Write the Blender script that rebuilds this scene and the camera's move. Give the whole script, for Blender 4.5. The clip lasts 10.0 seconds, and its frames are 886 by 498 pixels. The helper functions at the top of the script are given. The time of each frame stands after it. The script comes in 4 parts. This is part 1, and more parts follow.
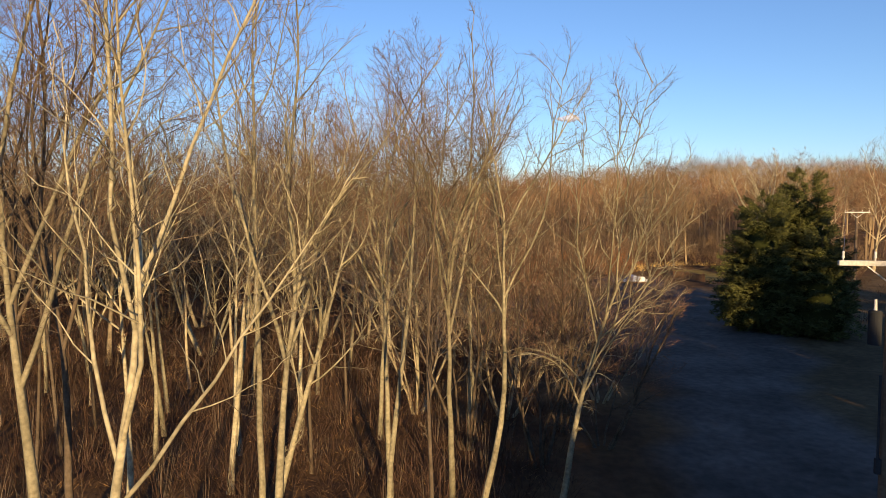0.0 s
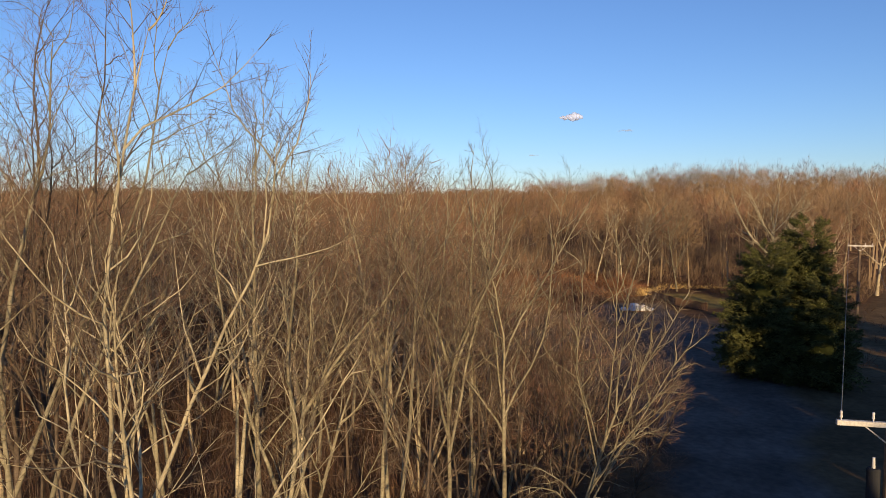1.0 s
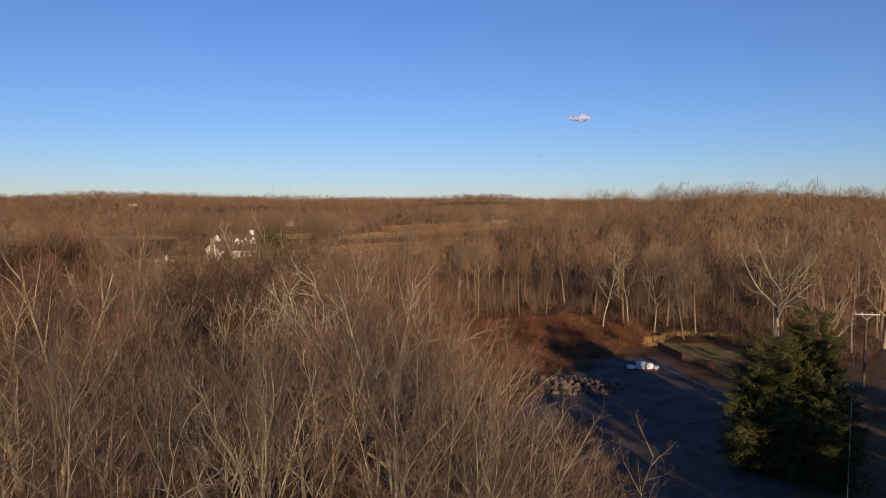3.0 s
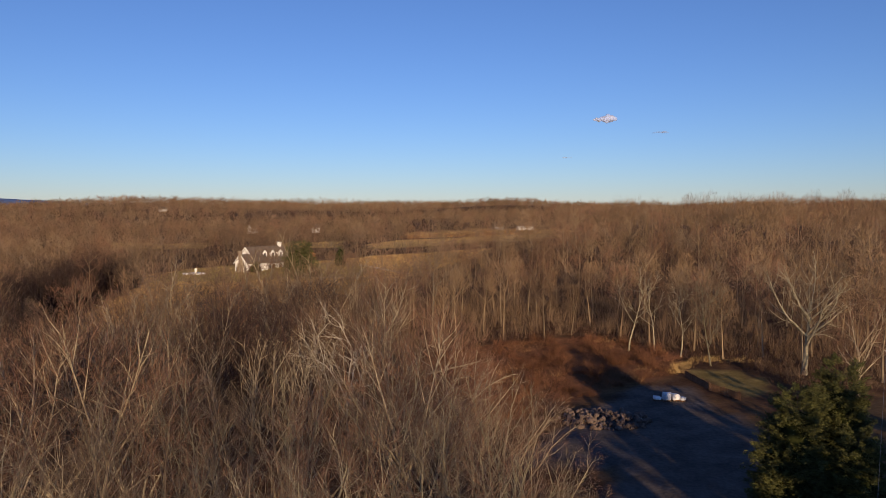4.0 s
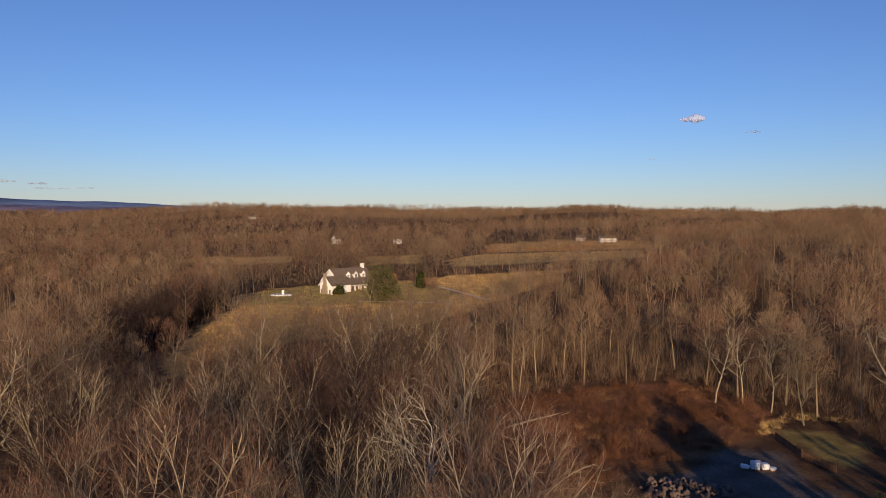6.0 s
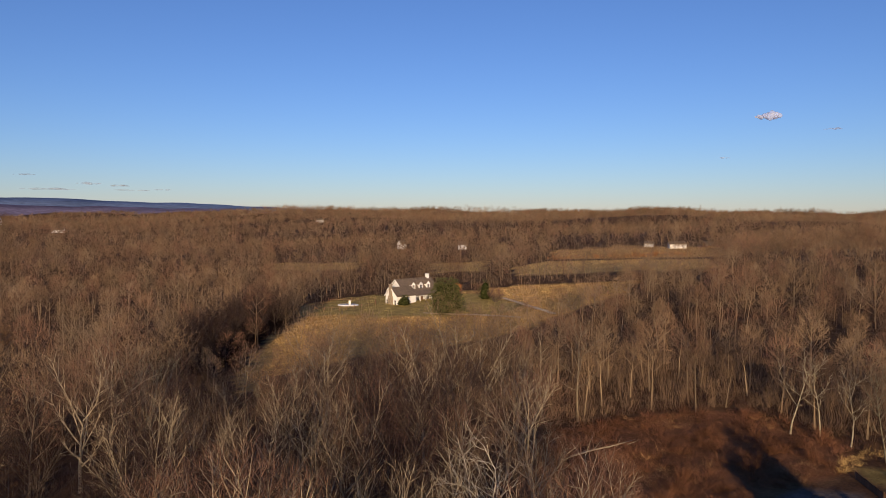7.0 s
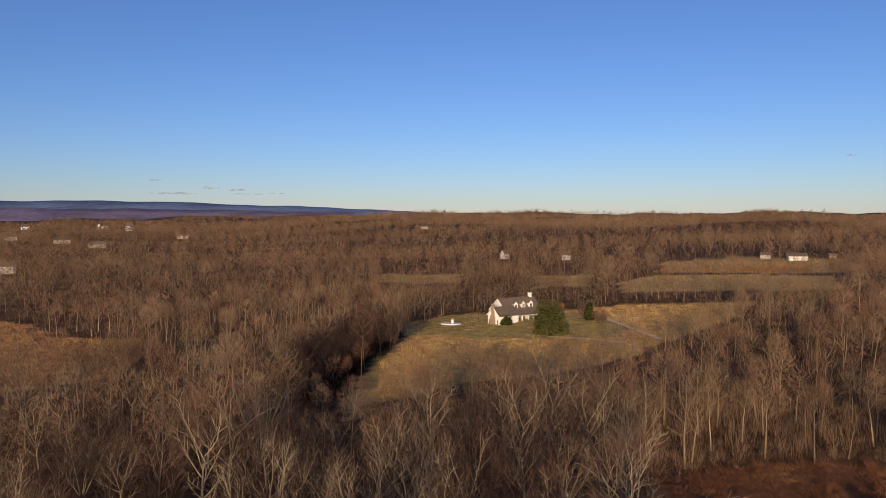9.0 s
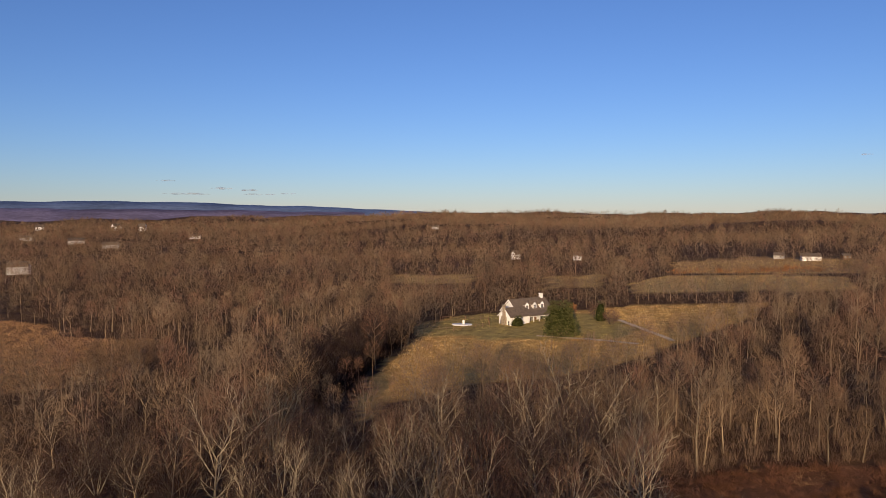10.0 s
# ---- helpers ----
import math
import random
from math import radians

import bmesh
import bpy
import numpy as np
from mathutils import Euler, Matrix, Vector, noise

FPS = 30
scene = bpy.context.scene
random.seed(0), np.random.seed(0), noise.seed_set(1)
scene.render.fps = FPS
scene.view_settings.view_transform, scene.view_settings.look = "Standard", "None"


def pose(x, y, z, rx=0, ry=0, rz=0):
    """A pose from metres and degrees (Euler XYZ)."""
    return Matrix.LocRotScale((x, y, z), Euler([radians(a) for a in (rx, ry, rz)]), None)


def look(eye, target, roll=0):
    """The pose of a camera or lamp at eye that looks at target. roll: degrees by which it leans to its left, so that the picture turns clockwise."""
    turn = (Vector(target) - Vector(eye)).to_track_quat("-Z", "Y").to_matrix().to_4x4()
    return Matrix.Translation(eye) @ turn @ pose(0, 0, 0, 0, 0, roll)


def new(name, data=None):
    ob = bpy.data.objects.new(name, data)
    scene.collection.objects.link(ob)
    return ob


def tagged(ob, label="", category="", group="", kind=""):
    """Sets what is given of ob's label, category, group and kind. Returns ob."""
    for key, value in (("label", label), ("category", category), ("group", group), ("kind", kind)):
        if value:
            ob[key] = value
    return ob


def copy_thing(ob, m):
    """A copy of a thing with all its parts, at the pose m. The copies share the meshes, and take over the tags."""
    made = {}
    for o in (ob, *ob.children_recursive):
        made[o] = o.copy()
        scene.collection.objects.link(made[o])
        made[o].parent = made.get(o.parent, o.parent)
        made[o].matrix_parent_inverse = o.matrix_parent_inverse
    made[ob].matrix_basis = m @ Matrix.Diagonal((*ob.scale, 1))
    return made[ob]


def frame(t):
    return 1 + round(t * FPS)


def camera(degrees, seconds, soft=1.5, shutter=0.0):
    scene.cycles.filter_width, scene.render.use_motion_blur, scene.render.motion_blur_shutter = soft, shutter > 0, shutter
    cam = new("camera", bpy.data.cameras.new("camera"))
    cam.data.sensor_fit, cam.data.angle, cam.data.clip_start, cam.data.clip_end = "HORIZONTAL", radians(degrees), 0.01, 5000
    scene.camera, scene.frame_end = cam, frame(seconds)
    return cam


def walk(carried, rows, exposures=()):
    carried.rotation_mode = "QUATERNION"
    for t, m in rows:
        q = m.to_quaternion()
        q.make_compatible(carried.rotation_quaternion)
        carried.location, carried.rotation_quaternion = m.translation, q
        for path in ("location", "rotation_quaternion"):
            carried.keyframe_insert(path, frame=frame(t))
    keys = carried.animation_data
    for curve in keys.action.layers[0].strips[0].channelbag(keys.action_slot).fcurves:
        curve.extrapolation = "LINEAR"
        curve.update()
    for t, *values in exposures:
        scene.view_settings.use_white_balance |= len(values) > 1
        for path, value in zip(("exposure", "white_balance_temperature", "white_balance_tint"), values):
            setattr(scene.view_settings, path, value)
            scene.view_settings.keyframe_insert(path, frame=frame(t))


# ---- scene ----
cam = camera(63.9, 10.0, soft=0.75)
PATH = [
    (0, 0.000, 0.007, 11.500, 86.81, -0.14, 0.00),
    (0.5, 0.059, 0.057, 13.342, 86.73, -0.16, 0.18),
    (1, 0.092, 0.142, 15.198, 86.68, -0.10, 0.26),
    (1.5, 0.115, 0.205, 17.013, 86.62, -0.08, 0.36),
    (2, 0.114, 0.264, 18.766, 86.60, -0.15, 0.39),
    (2.5, 0.144, 0.258, 20.489, 86.62, -0.19, 0.45),
    (4, 0.054, -0.405, 25.923, 86.74, -0.11, 2.87),
    (4.5, 0.146, -0.549, 27.629, 86.79, -0.12, 4.20),
    (5, 0.139, -0.625, 29.367, 86.83, -0.12, 5.49),
    (6.5, -0.028, -0.731, 34.914, 86.82, -0.14, 11.88),
    (7, 0.050, -0.857, 36.729, 86.83, -0.10, 14.55),
    (7.5, 0.083, -0.944, 38.529, 86.87, -0.02, 17.02),
    (8, 0.161, -1.135, 40.293, 86.88, 0.04, 20.43),
    (8.5, 0.286, -1.240, 41.938, 86.91, 0.05, 22.24),
    (9, 0.381, -1.310, 42.860, 86.92, 0.08, 22.86),
    (9.5, 0.387, -1.394, 43.124, 86.92, 0.11, 23.18),
    (10, 0.409, -1.446, 43.118, 86.92, 0.14, 23.74),
]
walk(cam, [(t, pose(*p)) for t, *p in PATH],
     exposures=[(0.0, 0.78, 7900, 0), (0.5, 0.62, 7400, 0), (1.0, 0.44, 7100, 3), (2.0, 0.12, 6550, 8), (2.6, 0.02, 6500, 10), (10.0, -0.04, 6500, 10)])

# ---- sky and sun ----
SUN_EL, SUN_AZ = radians(10.7), radians(168.2)      # azimuth from +y towards +x
TO_SUN = Vector((math.sin(SUN_AZ) * math.cos(SUN_EL), math.cos(SUN_AZ) * math.cos(SUN_EL), math.sin(SUN_EL)))
world = bpy.data.worlds.new("world")
scene.world = world
world.use_nodes = True
wn, wl = world.node_tree.nodes, world.node_tree.links
sky = wn.new("ShaderNodeTexSky")
sky.sky_type, sky.sun_disc = "NISHITA", False
sky.sun_elevation, sky.sun_rotation = SUN_EL, SUN_AZ
sky.altitude, sky.air_density, sky.dust_density, sky.ozone_density = 300, 1.0, 0.0, 3.5
tone = wn.new("ShaderNodeMix")          # a clear, cold winter sky: a little bluer than the standard one
tone.data_type, tone.blend_type = "RGBA", "MULTIPLY"
tone.inputs[0].default_value = 1.0
wl.new(sky.outputs[0], tone.inputs[6])
tone.inputs[7].default_value = (0.89, 0.94, 1.31, 1)
wl.new(tone.outputs[2], wn["Background"].inputs["Color"])
wn["Background"].inputs["Strength"].default_value = 0.10
sun = new("sun", bpy.data.lights.new("sun", "SUN"))
sun.data.energy, sun.data.angle, sun.data.color = 5.0, radians(0.53), (1.0, 0.72, 0.44)
sun.matrix_world = look((0, 0, 80), Vector((0, 0, 80)) - TO_SUN)


# ---- materials ----
def material(name, base, rough=0.85, vary=0.25, scale=3.0, bump=0.0, fine=None, metal=0.0, island=0.0, attr=None, spec=0.25):
    """Base colour varied by two noises, by the object's random and by the island's; bump from the finer noise."""
    m = bpy.data.materials.new(name)
    m.use_nodes = True
    n, l = m.node_tree.nodes, m.node_tree.links
    b = n["Principled BSDF"]
    b.inputs["Roughness"].default_value, b.inputs["Metallic"].default_value = rough, metal
    b.inputs["Specular IOR Level"].default_value = spec
    co = n.new("ShaderNodeTexCoord").outputs["Object"]
    val = None

    def times(a, c):
        x = n.new("ShaderNodeMath")
        x.operation = "MULTIPLY"
        l.new(a, x.inputs[0])
        if isinstance(c, float):
            x.inputs[1].default_value = c
        else:
            l.new(c, x.inputs[1])
        return x.outputs[0]

    def ranged(out, lo, hi, a=0.3, z=0.7):
        r = n.new("ShaderNodeMapRange")
        l.new(out, r.inputs["Value"])
        for k, v in (("From Min", a), ("From Max", z), ("To Min", lo), ("To Max", hi)):
            r.inputs[k].default_value = v
        return r.outputs[0]

    for k, s in ((1.0, scale), (0.7, fine or scale * 7.3)):
        t = n.new("ShaderNodeTexNoise")
        t.inputs["Scale"].default_value, t.inputs["Detail"].default_value = s, 4
        l.new(co, t.inputs["Vector"])
        f = ranged(t.outputs["Fac"], 1 - vary * k, 1 + vary * k)
        val = f if val is None else times(val, f)
    if bump:
        bp = n.new("ShaderNodeBump")
        bp.inputs["Strength"].default_value, bp.inputs["Distance"].default_value = 0.6, bump
        l.new(t.outputs["Fac"], bp.inputs["Height"])
        l.new(bp.outputs[0], b.inputs["Normal"])
    val = times(val, ranged(n.new("ShaderNodeObjectInfo").outputs["Random"], 0.85, 1.15, 0, 1))
    if island:
        val = times(val, ranged(n.new("ShaderNodeNewGeometry").outputs["Random Per Island"], 1 - island, 1 + island, 0, 1))
    mx = n.new("ShaderNodeVectorMath")
    mx.operation = "SCALE"
    if attr:
        at = n.new("ShaderNodeAttribute")
        at.attribute_name = attr
        l.new(at.outputs["Color"], mx.inputs[0])
    else:
        mx.inputs[0].default_value = base
    l.new(val, mx.inputs["Scale"])
    l.new(mx.outputs[0], b.inputs["Base Color"])
    return m


NEARTWIG = material("twig_tan", (0.135, 0.099, 0.072), 0.9, 0.25, 0.7, spec=0.05, island=0.25)
NEARBARK = material("bark_tan", (0.215, 0.188, 0.128), 0.9, 0.4, 1.6, 0.03, 11, spec=0.1)
BARK = material("bark_grey_tan", (0.36, 0.295, 0.198), 0.9, 0.35, 2.2, 0.02, 14, spec=0.1)
PALE = material("bark_pale", (0.35, 0.305, 0.21), 0.85, 0.42, 1.6, 0.02, 9, spec=0.1)
DULLBARK = material("bark_brown", (0.22, 0.172, 0.117), 0.9, 0.35, 2.2, 0.02, 14, spec=0.1)
# dark bark; on thicket, dark stand and near bushes it carries shade
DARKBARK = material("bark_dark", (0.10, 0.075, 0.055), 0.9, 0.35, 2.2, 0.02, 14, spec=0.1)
TWIG = material("twig_brown", (0.172, 0.117, 0.076), 0.9, 0.25, 0.7, spec=0.05, island=0.25)
TWIG_RED = material("twig_reddish", (0.175, 0.1, 0.068), 0.9, 0.25, 0.7, spec=0.05, island=0.25)
# twigs darkened to carry the shade on the thicket and the dark stand
TWIG_SHADE = material("twig_shade_dark", (0.05, 0.031, 0.026), 0.9, 0.25, 0.7, spec=0.05, island=0.25)
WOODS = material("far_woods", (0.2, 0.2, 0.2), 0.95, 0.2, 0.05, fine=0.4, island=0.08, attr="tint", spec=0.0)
GROUND = material("ground", (0.2, 0.2, 0.2), 0.95, 0.28, 0.35, 0.15, 2.4, attr="tint", spec=0.05)
NEEDLE = material("evergreen_needles", (0.088, 0.09, 0.03), 0.7, 0.3, 0.8, island=0.45, spec=0.15)
SHADECORE = material("evergreen_shade_core", (0.03, 0.035, 0.012), 0.95, 0.3, 1.5, spec=0.0)
BRUSH = material("red_brown_brush", (0.175, 0.083, 0.046), 0.9, 0.45, 0.12, island=0.4, spec=0.05)
WHITEBARK = material("bark_white", (0.39, 0.345, 0.265), 0.85, 0.3, 1.6, 0.02, 9, spec=0.1)
REED = material("dull_tan_reeds", (0.36, 0.21, 0.10), 0.9, 0.35, 0.1, island=0.35, spec=0.05)
# nearly black: the wood's shade is put into the bramble's colour
SHADEBRUSH = material("shade_dark_bramble", (0.024, 0.017, 0.015), 0.9, 0.3, 0.2, island=0.4, spec=0.0)
UNDER = material("undergrowth_brown", (0.075, 0.044, 0.032), 0.9, 0.3, 0.2, island=0.4, spec=0.0)
TAN = material("tan_dry_grass", (0.60, 0.41, 0.16), 0.9, 0.2, 0.08, island=0.2, spec=0.05)
LAWNGRASS = material("winter_lawn_grass", (0.43, 0.34, 0.115), 0.9, 0.2, 0.1, island=0.2, spec=0.05)
SIDING = material("white_siding", (0.84, 0.83, 0.80), 0.6, 0.06, 0.8, spec=0.3)
TRIM = material("white_trim", (0.82, 0.80, 0.76), 0.5, 0.04, 1.0, spec=0.3)
ROOF = material("grey_brown_shingles", (0.15, 0.115, 0.085), 0.9, 0.2, 1.2, 0.02, 8)
STONE = material("field_stone", (0.36, 0.29, 0.21), 0.9, 0.4, 2.5, 0.05, 6)
GLASS = material("window_glass", (0.02, 0.025, 0.03), 0.08, 0.1, 1.0, spec=0.5)
ROCK = material("grey_rock", (0.13, 0.094, 0.076), 0.9, 0.35, 1.2, 0.05, 7, island=0.3)
FENCE = material("weathered_fence_board", (0.20, 0.11, 0.06), 0.9, 0.3, 1.5, 0.01, 12)
POLE = material("weathered_pole", (0.115, 0.083, 0.06), 0.9, 0.3, 1.2, 0.01, 14)
ARM = material("bleached_crossarm", (0.44, 0.42, 0.39), 0.85, 0.25, 2.0, 0.01, 16)
METAL = material("galvanised_steel", (0.45, 0.45, 0.46), 0.45, 0.15, 3.0, metal=0.7)
TANK = material("grey_transformer_paint", (0.035, 0.036, 0.04), 0.85, 0.12, 2.0, spec=0.05)
WIRE = material("wire", (0.12, 0.12, 0.12), 0.6, 0.05, 1.0)
PORCELAIN = material("porcelain", (0.6, 0.58, 0.55), 0.25, 0.05, 2.0, spec=0.5)
TARP = material("white_tarp", (0.75, 0.76, 0.78), 0.55, 0.1, 1.0, 0.03, 3)
ASPHALT = material("pale_drive", (0.62, 0.49, 0.31), 0.9, 0.2, 0.5, 0.02, 5)
RUST = material("orange_leaves", (0.42, 0.17, 0.05), 0.9, 0.3, 0.6, island=0.4)
# aerial haze mixed into the woods' base colour as blue-grey
HAZE_HILL = material("haze_blue_hill_woods", (0.20, 0.27, 0.40), 1.0, 0.25, 0.004, fine=0.03, spec=0.0)


def link_mesh(name, verts, faces, mat, parent=None, label="", smooth=False, tint=None):
    me = bpy.data.meshes.new(name)
    me.from_pydata(verts, [], faces)
    if smooth:
        me.polygons.foreach_set("use_smooth", [True] * len(me.polygons))
    if tint is not None:
        at = me.attributes.new("tint", "FLOAT_COLOR", "POINT")
        at.data.foreach_set("color", np.asarray(tint, dtype=np.float32).ravel())
    if mat:
        me.materials.append(mat)
    ob = new(name, me)
    if parent:
        ob.parent = parent
    if label:
        ob["label"] = label
    return ob


def part(name, bm, mat, parent, label="", bevel=0.0):
    if bevel:
        bmesh.ops.bevel(bm, geom=bm.edges[:], offset=bevel, segments=1, affect="EDGES")
    bmesh.ops.recalc_face_normals(bm, faces=bm.faces)
    me = bpy.data.meshes.new(name)
    bm.to_mesh(me)
    bm.free()
    me.materials.append(mat)
    ob = new(name, me)
    if parent:
        ob.parent = parent
    if label:
        ob["label"] = label
    return ob


def box(bm, x0, x1, y0, y1, z0, z1, m=None):
    r = bmesh.ops.create_cube(bm, size=1, matrix=Matrix.Translation(((x0 + x1) / 2, (y0 + y1) / 2, (z0 + z1) / 2)) @ Matrix.Diagonal((x1 - x0, y1 - y0, z1 - z0, 1)))
    if m is not None:
        bmesh.ops.transform(bm, matrix=m, verts=r["verts"])
    return r["verts"]


def rod(bm, a, b, r0, r1=None, n=10):
    a, b = Vector(a), Vector(b)
    q = (b - a).to_track_quat("Z", "Y").to_matrix().to_4x4()
    bmesh.ops.create_cone(bm, cap_ends=True, segments=n, radius1=r0, radius2=r0 if r1 is None else r1, depth=(b - a).length, matrix=Matrix.Translation((a + b) / 2) @ q)


# ---- the lie of the land ----
RISE_D = (0, 60, 110, 200, 350, 500, 900, 1400, 2500, 4800)
RISE_Z = (1.4, 2.2, 2.2, 4.3, 7.0, 9.5, 24, 24, 23, 22)


def waves(x, y):
    return (np.sin(x * 0.011 + 1.0) * np.cos(y * 0.013) + 0.6 * np.sin(x * 0.027 - y * 0.021 + 2.0) + 0.5 * np.sin(y * 0.006 - x * 0.004))


def land(x, y):
    """Height of the ground."""
    x, y = np.asarray(x, float), np.asarray(y, float)
    d = np.hypot(x, y)
    z = np.interp(d, RISE_D, RISE_Z)
    z = z + waves(x, y) * np.clip((d - 320) / 600, 0, 1) * 5.0
    z = z + 0.25 * np.sin(x * 0.19 + 0.5) * np.cos(y * 0.16) * np.clip(1 - d / 300, 0, 1)
    z = z + 0.4 * np.exp(-((x + 70) ** 2 + (y - 226) ** 2) / 900) - 0.6 * np.exp(-((x - 12) ** 2 + (y - 16) ** 2) / 120)
    z = z + 13.0 * np.exp(-((x - 112) ** 2 + (y - 285) ** 2) / 14000)
    side = np.clip((-x / np.maximum(y, 1) - 0.5) / 0.4, 0, 1) * np.clip((d - 400) / 600, 0, 1)
    bearing = np.arctan2(x, np.maximum(y, 1))
    crest = np.clip((d - 1000) / 900, 0, 1) * (5 * np.sin(bearing * 17 + 1) + 4 * np.sin(bearing * 41) + 2 * np.sin(bearing * 90))
    return z - 13 * side + crest


FIELD = [(-68, 112), (-76, 126), (-83, 150), (-91, 184), (-101, 204), (-98, 226), (-84, 240), (-60, 248), (-40, 266), (4, 268), (0, 242), (-6, 226), (-16, 207), (-22, 190), (-32, 172), (-44, 158), (-58, 147), (-68, 126)]
YARD = [(-92, 196), (-98, 226), (-84, 240), (-60, 246), (-44, 240), (-30, 222), (-36, 203), (-54, 198), (-72, 194)]
MID_1 = [(-184, 346), (-140, 356), (-126, 322), (-167, 314)]
MID_2 = [(-102, 366), (-76, 384), (-63, 320), (-86, 318)]
MID_3 = [(-54, 338), (-44, 382), (4, 386), (38, 356), (34, 290), (-8, 308), (-44, 304)]
FARM = [(-50, 470), (-10, 515), (60, 520), (62, 436), (44, 386), (-38, 408)]
MARSH = [(-245, 158), (-214, 160), (-191, 147), (-162, 156), (-146, 143), (-136, 122), (-140, 107), (-152, 94), (-250, 96)]
RED = [(-12, 106), (4, 118), (20, 124), (32, 111), (27, 98), (20, 93), (10, 84), (3, 76), (-7, 72), (-12, 90)]
GRAVEL = [(4, 66), (12, 80), (21, 93), (27, 91), (31, 80), (29, 66), (24, 50), (20, 34), (17, 22), (8, 23), (11, 32), (13, 48), (10, 62)]
LAWN = [(28.6, 98), (30.5, 101), (37.5, 104.5), (39, 95), (34.5, 88), (30.2, 90)]
VERGE = [(10, 6), (17, 30), (22, 48), (25, 66), (31, 80), (44, 84), (56, 92), (110, 170), (130, 165), (70, 60), (36, 0)]
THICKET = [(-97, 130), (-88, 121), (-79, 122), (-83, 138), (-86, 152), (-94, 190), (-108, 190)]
OPEN = [THICKET, FIELD, MID_1, MID_2, MID_3, FARM, MARSH, RED, GRAVEL, LAWN, VERGE]

GLADES = [(-396, 278, 13), (-566, 456, 16), (-519, 452, 15), (-795, 700, 18), (-766, 721, 18), (-888, 660, 18), (-728, 523, 16), (-600, 643, 16), (-540, 480, 30), (-332, 728, 18)]      # round the far houses


def inside(poly, x, y):
    x, y = np.asarray(x, float), np.asarray(y, float)
    hit = np.zeros(x.shape, bool)
    for (ax, ay), (bx, by) in zip(poly, poly[1:] + poly[:1]):
        if ay != by:
            hit ^= ((ay > y) != (by > y)) & (x < (bx - ax) * (y - ay) / (by - ay) + ax)
    return hit


def wooded(x, y):
    free = np.zeros(np.shape(x), bool)
    for p in OPEN:
        free |= inside(p, x, y)
    for hx, hy, r in GLADES:
        free |= (x - hx) ** 2 + (y - hy) ** 2 < r * r
    return ~free


def lines(lo, hi, core0, core1, step, grow):
    out = list(np.arange(core0, core1, step))
    for edge, sign in ((lo, -1), (hi, 1)):
        v, s = (out[0] if sign < 0 else out[-1]), step
        side = []
        while (v - edge) * sign < 0:
            s *= 1 + grow
            v += sign * s
            side.append(v)
        out = side[::-1] + out if sign < 0 else out + side
    return np.array(out)


gx, gy = lines(-4800, 4800, -110, 60, 1.9, 0.05), lines(-1500, 4800, -15, 140, 1.9, 0.05)
X, Y = np.meshgrid(gx, gy)
wob = 2.0 * np.sin(X * 0.35 + Y * 0.2) + 2.0 * np.sin(Y * 0.31 - X * 0.17)
Xw, Yw = X + wob * 0.5, Y + wob * 0.4
tint = np.empty(X.shape + (4,))
# leaf litter with paler drifts: sunlit patches and dry grass put into the colour
lit_drift = np.clip(0.4 + 0.6 * np.sin(X * 0.9 + 2 * np.sin(Y * 0.45)) * np.sin(Y * 0.8 + 1.7 * np.sin(X * 0.5)), 0, 1)[..., None]
tint[..., :3] = np.array((0.07, 0.04, 0.026)) * (1 - lit_drift) + np.array((0.14, 0.082, 0.04)) * lit_drift
tint[..., 3] = 1
for poly, colour in ((FIELD, (0.56, 0.335, 0.105)), (YARD, (0.36, 0.27, 0.095)), (MID_1, (0.56, 0.40, 0.15)), (MID_2, (0.56, 0.40, 0.15)), (MID_3, (0.56, 0.40, 0.15)),
                     (FARM, (0.44, 0.27, 0.11)), (MARSH, (0.27, 0.165, 0.085)), (RED, (0.17, 0.085, 0.042)), (VERGE, (0.11, 0.075, 0.042)),
                     (GRAVEL, (0.105, 0.088, 0.078)), (LAWN, (0.21, 0.155, 0.055))):
    tint[inside(poly, Xw, Yw)] = (*colour, 1)
Z = land(X, Y)
w, h = len(gx), len(gy)
idx = np.arange(w * h).reshape(h, w)
quads = np.stack([idx[:-1, :-1], idx[:-1, 1:], idx[1:, 1:], idx[1:, :-1]], -1).reshape(-1, 4)
ground = link_mesh("ground", np.stack([X, Y, Z], -1).reshape(-1, 3).tolist(), quads.tolist(), GROUND, smooth=True, tint=tint.reshape(-1, 4))
tagged(ground, "rolling ground of leaf litter, dry straw-coloured fields and dark gravel", "ground", kind="structure")


# ---- trees ----
def tri_mesh(name, V, T, mat, parent=None, label="", smooth=False, tint=None):
    """One mesh object from arrays of corners and three-cornered faces."""
    V, T = np.asarray(V, np.float32).reshape(-1, 3), np.asarray(T, np.int32).reshape(-1, 3)
    me = bpy.data.meshes.new(name)
    me.vertices.add(len(V))
    me.vertices.foreach_set("co", V.ravel())
    me.loops.add(T.size)
    me.loops.foreach_set("vertex_index", T.ravel())
    me.polygons.add(len(T))
    me.polygons.foreach_set("loop_start", np.arange(len(T), dtype=np.int32) * 3)
    me.update(calc_edges=True)
    if smooth:
        me.shade_smooth()
    else:
        me.shade_flat()
    if tint is not None:
        at = me.attributes.new("tint", "FLOAT_COLOR", "POINT")
        at.data.foreach_set("color", np.asarray(tint, np.float32).ravel())
    me.materials.append(mat)
    ob = new(name, me)
    if parent:
        ob.parent = parent
    if label:
        ob["label"] = label
    return ob


